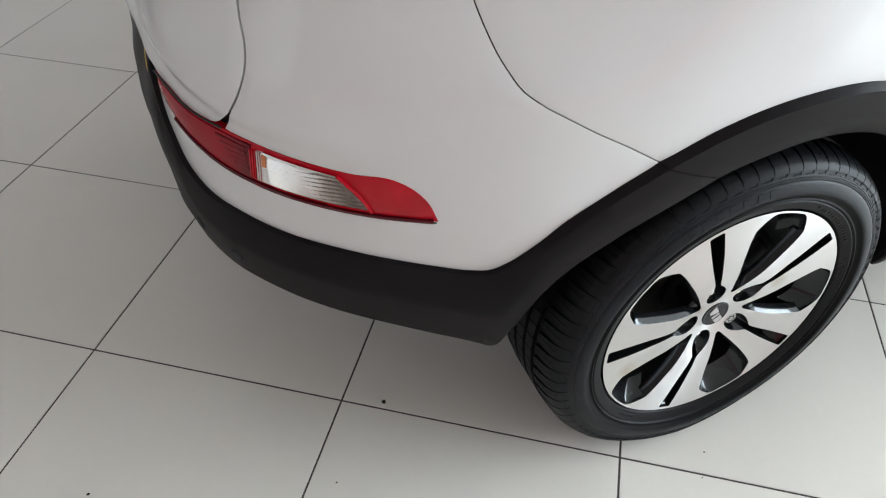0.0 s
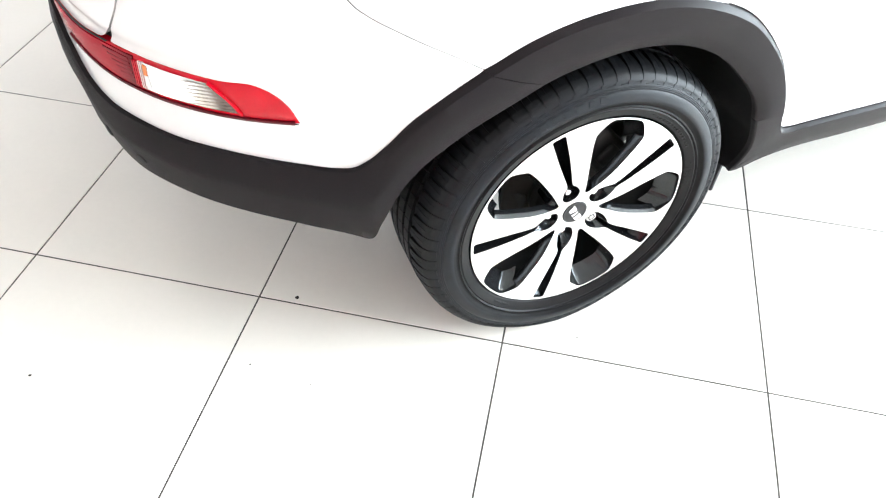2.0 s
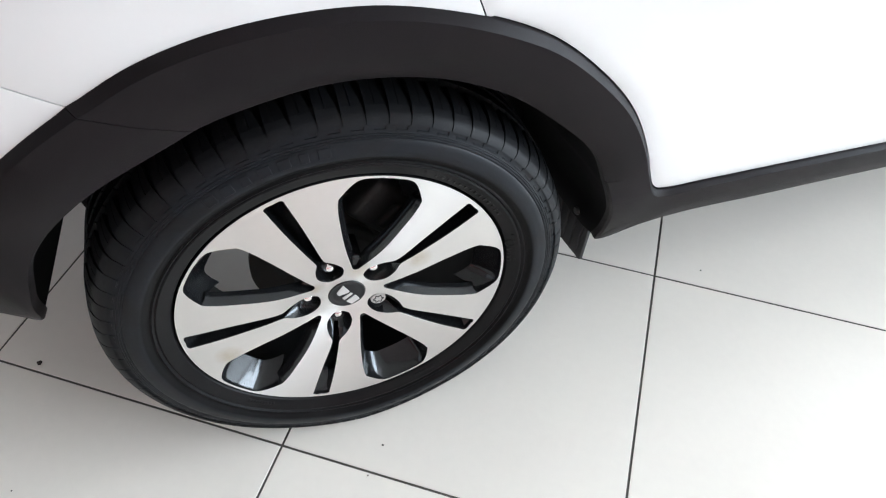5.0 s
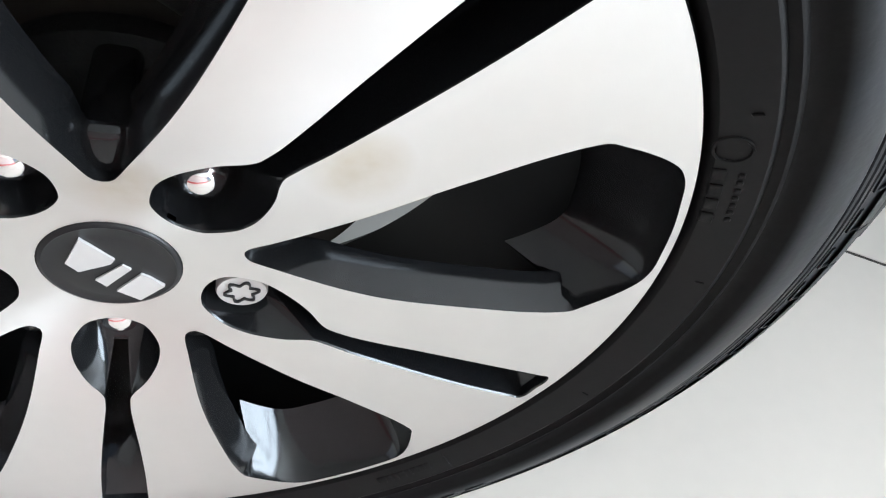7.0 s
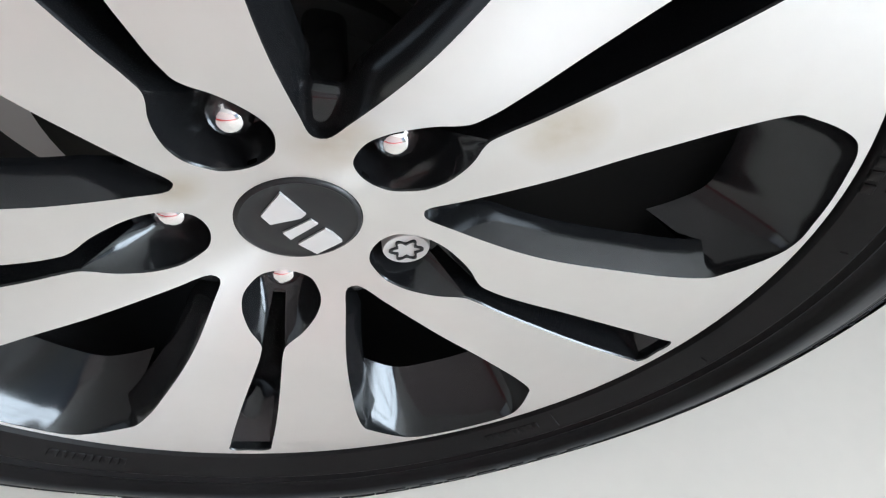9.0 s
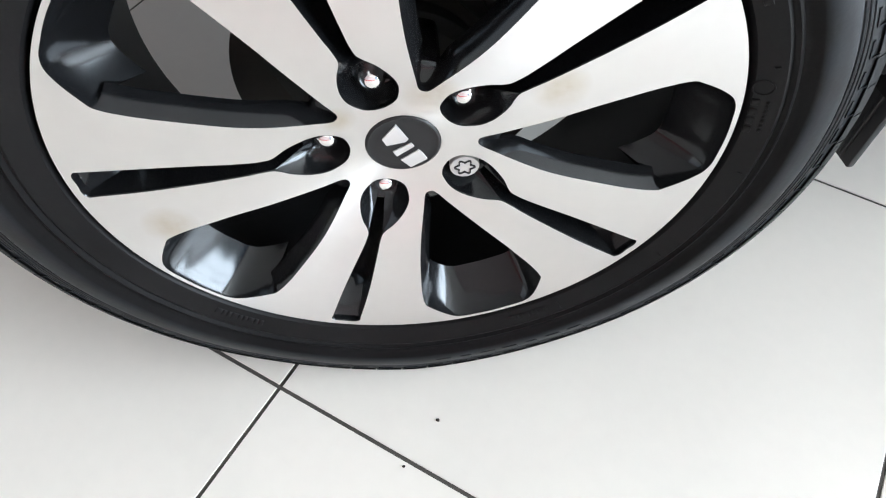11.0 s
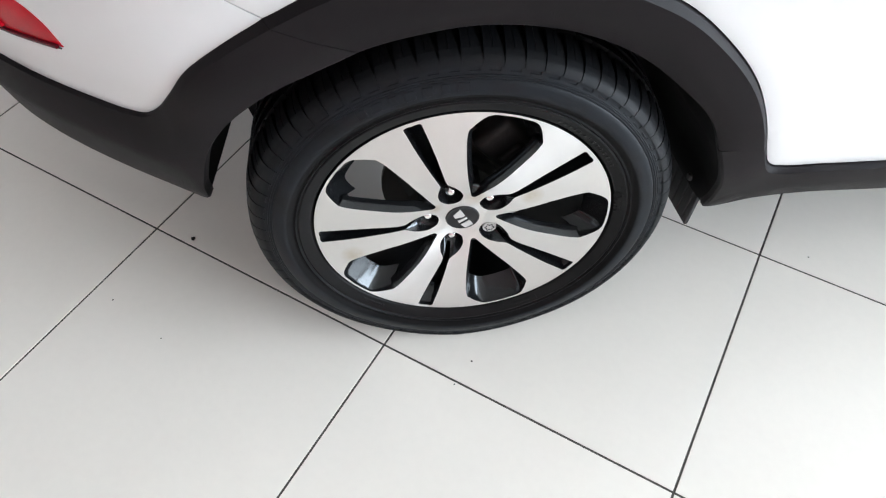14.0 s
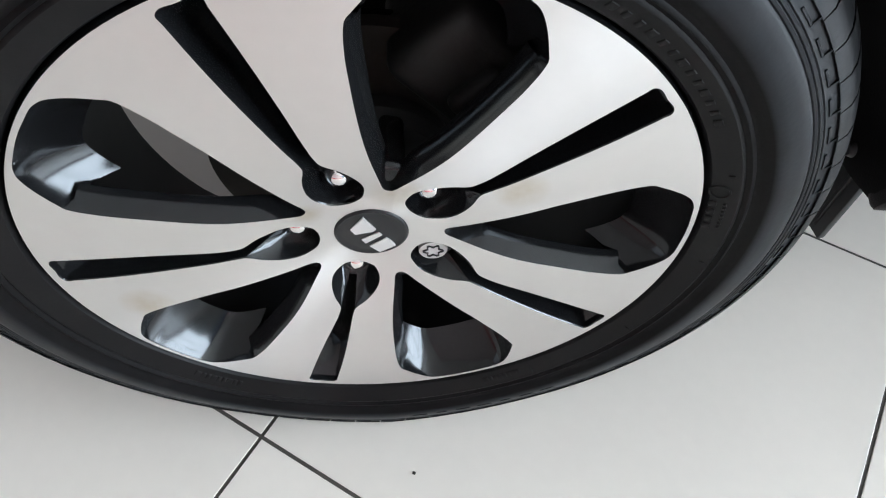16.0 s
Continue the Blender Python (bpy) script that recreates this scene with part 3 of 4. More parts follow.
arch_in = np.stack([np.interp(np.linspace(0, 1, m_), np.linspace(0, 1, len(arch_in)), arch_in[:, i]) for i in (0, 1)], 1)
arch_section = [(0.0, -0.012), (0.0, 0.0005), (0.010, 0.0020), (0.075, 0.0105), (0.09, 0.0122), (0.5, 0.0135), (0.93, 0.010), (0.985, 0.007), (1.0, 0.002), (1.0, -0.012)]
strip("arch_cladding", arch_out, arch_in, arch_section, PLASTIC, car, "dark grey grained plastic wheel arch trim")
sill_out, sill_in = spline(SILL_OUT, 8), spline(SILL_IN, 8)
sill_section = [(0.0, -0.012), (0.0, 0.0005), (0.010, 0.0020), (0.045, 0.0070), (0.06, 0.0085), (0.5, 0.0120), (0.93, 0.010), (0.985, 0.007), (1.0, 0.002), (1.0, -0.012)]
strip("sill_cladding", sill_out, sill_in, sill_section, PLASTIC, car, "dark grey grained plastic sill trim")

# painted panels; their hidden edges run on under the trim
GAP = 0.0017
seam_q = spline([(.225, .742), (.25, .757), (.300, .788), (.347, .813), (.385, .834), (.420, .853), (.445, .870), (.461, .888), (.475, .906), (.487, .925), (.500, .948), (.514, .977), (.535, 1.03), (.57, 1.13)], 6)
seam_t = spline([(.853, .752), (.844, .764), (.817, .803), (.800, .835), (.793, .865), (.796, .890), (.804, .915), (.810, .945), (.815, .98), (.82, 1.03), (.83, 1.13)], 6)
seam_d = spline([(-.178, .772), (-.166, .800), (-.146, .848), (-.127, .896), (-.104, .95), (-.080, 1.006), (-.07, 1.03), (-.03, 1.13)], 6)
seam_f = spline([(-1.04, .395), (-1.04, .412), (-1.062, .455), (-1.066, .475), (-1.045, .500), (-1.022, .549), (-1.025, .60), (-1.04, .658), (-1.07, .755), (-1.10, .86), (-1.12, 1.03), (-1.12, 1.13)], 6)


def shifted(line, d):
    t = np.gradient(line, axis=0)
    n = np.stack([t[:, 1], -t[:, 0]], 1)
    return line + n / (np.linalg.norm(n, axis=1, keepdims=True) + 1e-9) * d


bump_mid = bump_out + (bump_in - bump_out) * 0.25
arch_mid = arch_out + (arch_in - arch_out) * 0.25

# bumper skin: quarter seam up, top, tailgate seam down, along under the trim
low = bump_mid[(bump_mid[:, 0] < 1.06)]
bumper_outline = np.vstack([shifted(seam_q, GAP / 2), [(.68, 1.13)], shifted(seam_t, -0.0015)[::-1], [(.93, .785), (1.02, .80)], low[1:-3]])
panel("rear_bumper", thin_out(resample(bumper_outline, .012), .004), WHITE, car, "white painted rear bumper skin", step=0.011)
quarter_outline = np.vstack([shifted(seam_d, GAP / 2), [(.2, 1.13)], shifted(seam_q, -GAP / 2)[::-1], arch_mid[arch_mid[:, 0] > -.165]])
panel("quarter_panel", thin_out(resample(quarter_outline, .012), .004), WHITE, car, "white painted rear quarter panel", step=0.018)
door_edge = shifted(np.vstack([arch_out[arch_out[:, 0] < -.172], sill_out[sill_out[:, 0] > -1.03]]), 0.0022)
door_outline = np.vstack([shifted(seam_d, -GAP / 2)[::-1][:-6], door_edge, shifted(seam_f, 0.0021)[6:], [(-.6, 1.13)]])
panel("rear_door", thin_out(resample(door_outline, .012), .004), WHITE, car, "white painted rear door", step=0.014, roll=0.002)
f_edge = shifted(sill_out[sill_out[:, 0] < -1.05], 0.0022)
front_outline = np.vstack([shifted(seam_f, -0.0021)[::-1][:-6], f_edge, [(-2.2, .6), (-2.2, 1.13)]])
panel("front_door", thin_out(resample(front_outline, .015), .005), WHITE, car, "white painted front door", step=0.03)
gate_outline = np.vstack([[(.868, .7672), (.859, .7685), (.851, .7725), (.844, .7785)], shifted(seam_t, 0.0015)[11:], [(1.0, 1.13), (1.98, 1.13), (1.98, .802), (1.6, .802), (1.25, .802), (1.168, .802), (1.09, .799), (1.03, .790), (.99, .7815), (.93, .7735), (.90, .7690)]])
panel("tailgate", thin_out(resample(gate_outline, .014), .004), WHITE, car, "white painted tailgate", step=0.012, off=0.0005, thick=0.03)

# the lamp set in the bumper
lamp_top = spline([(.541, .669), (.556, .703), (.574, .721), (.600, .7335), (.656, .736), (.710, .742), (.775, .752), (.842, .763), (.91, .772), (.97, .785), (1.012, .786)], 6)
lamp_bot = spline([(1.014, .765), (.975, .744), (.917, .722), (.852, .698), (.787, .684), (.711, .674), (.630, .669), (.541, .668)], 6)
lamp = panel("rear_fog_lamp", thin_out(np.vstack([lamp_top, lamp_bot[:-1]]), .003), REDLENS, car, "red and clear wraparound lamp in the bumper", off=0.004, step=0.012, roll=0.003)
up = lambda s: float(np.interp(s, lamp_top[:, 0], lamp_top[:, 1]))
dn = lambda s: float(np.interp(s, lamp_bot[::-1, 0], lamp_bot[::-1, 1]))


def lens(name, s0, s1, b0, b1, mat, t0, t1, off, label=""):
    """A pane of the lamp between two slanted ends: s at its upper and lower corners."""
    k = np.linspace(0, 1, 12)
    top = [(a, up(a) - t0) for a in s0 + (s1 - s0) * k]
    bot = [(a, dn(a) + t1) for a in b1 + (b0 - b1) * k]
    return panel(name, np.array(top + bot), mat, lamp, label, off=off, step=0.012, roll=0.0015, thick=0.006)


def reflector(name, s0, s1, b0, b1, mat, t0, t1, label):
    """The clear pane with wedge ribs that fan out towards its smoky end."""
    nu, nv = 48, 90
    sz, off = [], []
    for i in range(nu + 1):
        u = i / nu
        for j in range(nv + 1):
            v_ = j / nv
            top, bot = s0 + (s1 - s0) * u, b0 + (b1 - b0) * u
            s_ = top + (bot - top) * v_ - 0.008 * (1 - u) ** 3 * math.sin(math.pi * v_)
            sz.append((s_, up(top) - t0 + (dn(bot) + t1 - up(top) + t0) * v_))
            saw = (v_ * 8 + (1 - u) * 2.2 + 0.15 * math.sin(9 * u)) % 1.0
            edge_ = min(1.0, u * 12, (1 - u) * 12, v_ * 14, (1 - v_) * 14)
            off.append(0.0052 + edge_ * (0.0006 + 0.0030 * saw))
    verts = lifted(np.array(sz), np.array(off))
    n = nv + 1
    faces = [(i * n + j, i * n + j + 1, (i + 1) * n + j + 1, (i + 1) * n + j) for i in range(nu) for j in range(nv)]
    ob = mesh_from(name, verts, faces, mat, lamp, label, sharp=35)
    ob.data.materials.append(SMOKY_SHADE)
    for f_ in ob.data.polygons:
        i, j = divmod(min(f_.vertices), n)
        u, v_ = (i + 0.5) / nu, (j + 0.5) / nv
        saw = (v_ * 8 + (1 - u) * 2.2 + 0.15 * math.sin(9 * u)) % 1.0
        # Smoky faces that grow towards the end also paint the ribs' shading.
        if saw < 0.80 * (1 - u) ** 1.25 - 0.05 and 0.04 < v_ < 0.96 and u > 0.03:
            f_.material_index = 1
    return ob


# Smoky tint that also holds the light-and-dark contrast of the ribs.
SMOKY_SHADE = material("smoky_rib_shade", (0.16, 0.13, 0.11), 0.2, metal=0.3, var=0.2, scale=40, coat=0.5, bump=0.0)
RIBM = material("rib_clear", (0.62, 0.50, 0.48), 0.15, metal=0.3, var=0.1, bump=0.0)
CLEAR = clear_lens("clear_lens", float(skin(.66, .70)[0]), float(skin(.752, .70)[0]))
DEEP_RED = material("deep_red_lens", (0.085, 0.003, 0.008), 0.15, coat=0.3, spec=0.2, var=0.2, scale=30, bump=0.0)
RIB_RED = material("ribbed_red_lens", (0.17, 0.003, 0.010), 0.15, coat=0.2, spec=0.2, var=0.5, scale=60, bump=0.0)
AMBER = material("amber_reflection", (0.55, 0.17, 0.05), 0.2, coat=0.3, var=0.1, scale=30, bump=0.0)
reflector("clear_lens", .674, .783, .631, .789, CLEAR, .006, .012, "ribbed clear lens, smoky towards its end")
# Amber patch laid on the pane to paint the bulb's reflection.
lens("amber_reflection", .774, .781, .777, .783, AMBER, .0085, .043, .0102, "amber patch for the reflection of a bulb in the clear lens")
for i in range(6):
    s0_ = .7815 + i * .0037
    lens("lens_rib", s0_, s0_ + .0021, s0_ + .0055, s0_ + .0076, RIBM if i < 3 else REDLENS, .0065 + i * .0006, .012, .0075)
SIDE_RED = side_lens("side_lens", float(skin(.805, .71)[0]), float(skin(.87, .72)[0]))
lens("side_lens", .800, .992, .806, .978, SIDE_RED, .004, .0065, .0060, "deep red side lens, darkest beside the clear lens")
k = np.linspace(0, 1, 30)


def lens_line(name, sz, wide, off, mat, label=""):
    """A narrow raised band along a line on the lamp."""
    t = np.gradient(sz, axis=0)
    n = np.stack([-t[:, 1], t[:, 0]], 1)
    n = n / np.linalg.norm(n, axis=1, keepdims=True) * wide / 2
    return strip(name, sz + n, sz - n, [(0, 0.002), (0, off - 0.0006), (0.2, off), (0.8, off), (1, off - 0.0006), (1, 0.002)], mat, lamp, label)


def across(a, f):
    return [(q, dn(q) + (up(q) - dn(q)) * f) for q in a]


# dark ribs in the red lens beside the clear one
for i in range(5):
    lens_line("lens_rib", np.array(across(.808 + (.048 - .006 * i) * k, .84 - .12 * i)), .0042, .0066 - .0001 * i, RIB_RED)
# the frame round the clear pane's end and the deep red lower edge
end_line = np.array([(.676 - .004 * q - .041 * q ** 1.15 - .008 * math.sin(math.pi * q), up(.672 - .03 * q) - .004 + (dn(.631) + .010 - up(.672) + .004 + up(.672) - up(.672 - .03 * q)) * q) for q in k])
lens_line("lens_frame", end_line, .0042, .0080, REDLENS, "red frame round the clear pane")
lens_line("lens_edge", np.array([(a, dn(a) + .0032) for a in .547 + .405 * k]), .0052, .0072, DEEP_RED, "deep red lower edge of the lens")
lens_line("gasket", np.array([(a, dn(a) - .0002) for a in .543 + .415 * k]), .0016, .0040, GASKET, "black rubber gasket")
lens_line("gasket", np.array([(a, up(a) + .0014) for a in .846 + .164 * k]), .0017, .0050, GASKET, "black rubber gasket")

# parking sensors let into the bumper cladding
for at_, out in (((-0.788, 0.275, 0.497), (-.81, -.56, -.15)), ((-0.833, 0.363, 0.511), (-.92, -.37, -.09))):
    v_, f_ = lathe([(0.004, 0.0118), (-0.0005, 0.0118), (-0.0012, 0.0112), (-0.0012, 0.0104), (0.0004, 0.0098), (-0.0014, 0.0092), (-0.0020, 0.006), (-0.0022, 0.0001)], 28)
    m_s = Vector(out).to_track_quat("-Y", "Z").to_matrix().to_4x4()
    m_s.translation = at_
    mesh_from("parking_sensor", [tuple(m_s @ Vector(p)) for p in v_], f_, GASKET, bumper_cladding, "round black parking sensor")

# black sheet added behind the panel gaps for their shade, with the wheel opening cut out
arc = np.array([(0.448 * math.cos(a), 0.345 + 0.448 * math.sin(a)) for a in np.linspace(math.radians(12), math.radians(183), 38)])
shell_outline = np.vstack([[(-2.2, .34), (-2.2, 1.13), (1.96, 1.13), (1.96, .47), (1.42, .47), (1.0, .47), (.75, .455), (.6, .43), (.5, .41), (.462, .42)], arc, [(-.47, .328)]])
panel("gap_backing", thin_out(resample(shell_outline, .03), .008), GASKET, car, "black backing sheet added to darken the panel gaps", off=-0.016, step=0.05, thick=0.004)

# wheel well
edge = np.vstack([bump_in[-23:], arch_in, sill_in[1:33]])
edge = thin_out(edge, 0.012)
rings_ = [lifted(edge, np.full(len(edge), -0.004))]
for y, inset in ((0.065, 0.003), (0.11, 0.009), (0.16, 0.014), (0.22, 0.018), (0.30, 0.024), (0.37, 0.11)):
    k = np.hypot(edge[:, 0], edge[:, 1] - 0.345)
    ang = np.arctan2(edge[:, 1] - 0.345, -edge[:, 0])
    r = np.maximum(k, 0.408) - inset + 0.003 * np.tanh(6 * np.sin(ang * 11))
    rise = np.clip((180 - np.degrees(ang)) / 25, 0, 1)
    end = 0.413 - 0.11 * (y - 0.05)
    r = np.where(edge[:, 0] > 0, end + (r - end) * rise, r)
    rings_.append(np.stack([r * np.cos(ang), np.full(len(edge), y), 0.345 + r * np.sin(ang)], 1))
n_ = len(edge)
wf = [(a_ * n_ + b_, a_ * n_ + b_ + 1, (a_ + 1) * n_ + b_ + 1, (a_ + 1) * n_ + b_) for a_ in range(len(rings_) - 1) for b_ in range(n_ - 1)]
mesh_from("wheel_arch_liner", np.vstack(rings_), wf, LINER, car, "black felt wheel arch liner")
back = [(0, 0.37, 0.45)] + [(0.40 * math.cos(math.radians(a)), 0.37, 0.345 + 0.40 * math.sin(math.radians(a))) for a in range(-10, 196, 6)]
mesh_from("inner_panel", back, [(0, i, i + 1) for i in range(1, len(back) - 1)], LINER, car, "black inner wheel well panel")
for a, y in ((-3, 0.075), (17, 0.065), (33, 0.06), (60, 0.06)):
    b = bmesh.new()
    bmesh.ops.create_cone(b, cap_ends=True, segments=14, radius1=0.008, radius2=0.006, depth=0.005)
    q = math.radians(a)
    bmesh.ops.transform(b, matrix=Matrix.Translation((0.416 * math.cos(q), y, 0.345 + 0.416 * math.sin(q))) @ Matrix.Rotation(-q - math.pi / 2, 4, "Y"), verts=b.verts)
    part("liner_clip", b, GASKET, car, "round black plastic clip")

# ribbed flap that hangs under the sill ahead of the wheel
fy, fz_ = Vector((-0.020, 0.144, -0.002)).normalized(), Vector((0.006, -0.004, 0.09)).normalized()
fx = fy.cross(fz_).normalized()
fz_ = fx.cross(fy)
fm = Matrix.Translation((0.435, 0.056, 0.209)) @ Matrix((fx, fy, fz_)).transposed().to_4x4()
flap = part("mud_flap", box_bm(-0.003, 0.005, 0.0, 0.22, 0.0, 0.115, 0.002, 2, None, fm), GASKET, car, "ribbed black rubber air flap under the sill")
for i in range(9):
    part("rib", box_bm(-0.006, -0.002, 0.012 + i * 0.022, 0.017 + i * 0.022, 0.006, 0.110, 0.001, 1, None, fm), GASKET, flap)
sb = bmesh.new()
bmesh.ops.create_uvsphere(sb, u_segments=14, v_segments=8, radius=0.0042)
bmesh.ops.translate(sb, vec=(-0.4105, 0.038, 0.424), verts=sb.verts)
part("trim_screw", sb, GASKET, car, "small black trim screw")

# underbody and the rest of the closed body
ub = bmesh.new()
box_bm(-0.62, -0.43, 0.16, 1.57, 0.46, 0.60, 0.03, 2, ub)
box_bm(0.5, 3.2, 0.12, 1.6, 0.33, 0.42, 0.03, 2, ub)
box_bm(-0.42, 0.5, 0.40, 1.33, 0.50, 0.62, 0.03, 2, ub)
part("underbody", ub, LINER, car, "black underbody panels")
far = []
fs, fz = np.linspace(-2.9, .95, 60), np.linspace(0.34, 1.03, 12)
fv = [tuple(p * (1, -1, 1) + (0, 1.734, 0)) for a in fs for p in lifted(np.stack([np.full(12, a), fz], 1), np.zeros(12))]
ff = []
for i in range(59):
    for j in range(11):
        c_ = (fs[i] + fs[i + 1]) / 2, (fz[j] + fz[j + 1]) / 2
        if math.hypot(c_[0], c_[1] - 0.345) > 0.43 and math.hypot(c_[0] + 2.64, c_[1] - 0.345) > 0.43:
            ff.append((i * 12 + j, (i + 1) * 12 + j, (i + 1) * 12 + j + 1, i * 12 + j + 1))
mesh_from("far_side", fv, ff, WHITE, car, "white painted far body side")


def hull(name, levels, mat, label):
    """A closed body of rounded rectangles: (z, x0, x1, y half width)."""
    verts, faces, n = [], [], 48
    for z, x0, x1, w in levels:
        for i in range(n):
            a = 2 * math.pi * i / n
            c_, s_ = math.cos(a), math.sin(a)
            verts.append(((x0 + x1) / 2 + (x1 - x0) / 2 * math.copysign(abs(c_) ** 0.3, c_), 0.867 + w * math.copysign(abs(s_) ** 0.3, s_), z))
    for k in range(len(levels) - 1):
        for i in range(n):
            j = (i + 1) % n
            faces.append((k * n + i, k * n + j, (k + 1) * n + j, (k + 1) * n + i))
    faces.append(tuple(range((len(levels) - 1) * n, len(levels) * n)))
    return mesh_from(name, verts, faces, mat, car, label)


hull("glasshouse", [(1.08, -0.70, 2.25, 0.80), (1.15, -0.70, 2.1, 0.80), (1.3, -0.66, 1.75, 0.76), (1.52, -0.45, 1.35, 0.66)], GLASSY, "dark tinted glasshouse")
hull("roof", [(1.52, -0.47, 1.36, 0.665), (1.58, -0.42, 1.25, 0.63), (1.625, -0.2, 0.95, 0.5)], WHITE, "white painted roof")
hull("front_end", [(0.30, 2.2, 3.45, 0.80), (0.45, 2.2, 3.52, 0.86), (0.7, 2.2, 3.5, 0.865), (0.95, 2.2, 3.35, 0.84), (1.03, 2.2, 3.1, 0.78)], WHITE, "white painted front end")

# plate and badge at the tail
plate = np.array([(1.046, .752), (1.052, .780), (1.17, .782), (1.175, .757)])
panel("number_plate", resample(np.vstack([plate, plate[:1]]), .02)[:-1], YELLOW, car, "yellow number plate edge", off=0.0102, step=0.03, thick=0.012)
for i in range(7):
    s0 = .853 + i * .0115
    bad = np.array([(s0, .937 + i * .0008), (s0 + .001, .9455 + i * .0008), (s0 + .0085, .946 + i * .0008), (s0 + .0075, .9375 + i * .0008)])
    panel("badge_letter", resample(np.vstack([bad, bad[:1]]), .005)[:-1], CAPM, car, "small dark tail badge bar", off=0.0055, step=0.006, thick=0.003)
disc = np.array([(.940 + .0075 * math.cos(a), .9485 + .0065 * math.sin(a)) for a in np.linspace(0, 2 * math.pi, 16, endpoint=False)])
panel("badge_disc", disc, LIME, car, "small yellow-green disc of the tail badge", off=0.0055, step=0.006, thick=0.003)

# ---- wheels ----
PHASE = 253.8


FACE = spline([(0.0, -.0035), (.028, -.0038), (.045, -.0055), (.060, -.0085), (.075, -.0120), (.11, -.0180), (.15, -.0200), (.19, -.0212), (.25, -.0214)], 12)


def face_y(r):
    """Depth of the machined face: dished towards the hub."""
    return np.interp(r, FACE[:, 0], FACE[:, 1])


def polar(r, a):
    return np.array([r * math.cos(math.radians(a)), r * math.sin(math.radians(a))])


def offset_loop(loop, d):
    """The loop moved inwards by d."""
    area2 = np.sum(loop[:, 0] * np.roll(loop[:, 1], -1) - np.roll(loop[:, 0], -1) * loop[:, 1])
    t = np.roll(loop, -1, axis=0) - np.roll(loop, 1, axis=0)
    n = np.stack([-t[:, 1], t[:, 0]], 1) * (1 if area2 > 0 else -1)
    return loop + n / (np.linalg.norm(n, axis=1, keepdims=True) + 1e-9) * d


def closed_spline(points, n):
    p = [points[-1]] + list(points) + list(points[:2])
    q = spline(p, n)
    return q[n: -n - 1] if len(q) > 2 * n else q


def window_loop(a0):
    half = [(55.5, 0), (56.5, 3.2), (60, 5.2), (68, 7.6), (80, 10.4), (100, 13.4), (130, 15.5), (160, 16.3), (190, 16.5), (203, 16.2), (209, 15.8), (213, 14.9), (223, 12.7), (231, 10.7), (235, 9.4), (237.3, 7.8), (238, 4)]
    pts = [(r, a) for r, a in half] + [(238.3, 0)] + [(r, -a) for r, a in half[:0:-1]]
    loop = closed_spline([polar(r / 1000, a0 + a) for r, a in pts], 8)
    ring = np.vstack([loop, loop[:1]])
    way = np.r_[0, np.cumsum(np.linalg.norm(np.diff(ring, axis=0), axis=1))]
    even = np.linspace(0, way[-1], 170, endpoint=False)
    return np.stack([np.interp(even, way, ring[:, 0]), np.interp(even, way, ring[:, 1])], 1)


def slot_loop(a0):
    half = [(39.5, 0), (41, 9), (45, 15.5), (52, 18.2), (60, 18.6), (69, 16.2), (78, 12.4), (87, 8.2), (93, 5.0), (97, 3.7), (103, 3.3), (120, 3.4), (150, 3.7), (190, 3.7), (228, 3.4), (233.5, 3.35), (235.2, 2.9)]
    pts = half + [(235.6, 0)] + [(r, -a) for r, a in half[:0:-1]]
    return closed_spline([polar(r / 1000, a0 + a) for r, a in pts], 4)


def walls(loop, depths):
    """Rings down from a loop: (inset, depth below the face)."""
    rings = []
    for inset, d in depths:
        p = offset_loop(loop, inset)
        y = face_y(np.hypot(p[:, 0], p[:, 1])) + d
        rings.append(np.stack([p[:, 0], y, p[:, 1]], 1))
    return loft(rings)


def loft(rings):
    n = len(rings[0])
    faces = [(k * n + i, k * n + (i + 1) % n, (k + 1) * n + (i + 1) % n, (k + 1) * n + i) for k in range(len(rings) - 1) for i in range(n)]
    return np.vstack(rings), faces


def window_walls(loop):
    """Drafted spoke sides, undercut at the back, and a long ramp from the outer end down to the barrel."""
    r0 = np.hypot(loop[:, 0], loop[:, 1])
    near_hub = np.clip((r0 - 0.056) / 0.03, 0.12, 1)
    m = np.clip((r0 - 0.205) / 0.007, 0, 1)
    inward = offset_loop(loop, 1.0) - loop
    outward = loop / r0[:, None]
    sides = ((0, 0), (0.0005, 0.0006), (0.0044, 0.0065), (0.0072, 0.0120), (0.0090, 0.0170), (0.0092, 0.0180), (0.0055, 0.0210), (-0.0045, 0.0225))
    ramp = (0, 0.0005, 0.007, 0.013, 0.020, 0.027, 0.034, 0.040)
    rings = []
    for (inset, d), dr in zip(sides, ramp):
        p = loop + inward * (inset * near_hub * (1 - m))[:, None] - outward * (0.031 * (dr / 0.040) ** 1.35 * m)[:, None]
        rings.append(np.stack([p[:, 0], face_y(np.hypot(p[:, 0], p[:, 1])) + d * (1 - m) + dr * m, p[:, 1]], 1))
    return loft(rings)


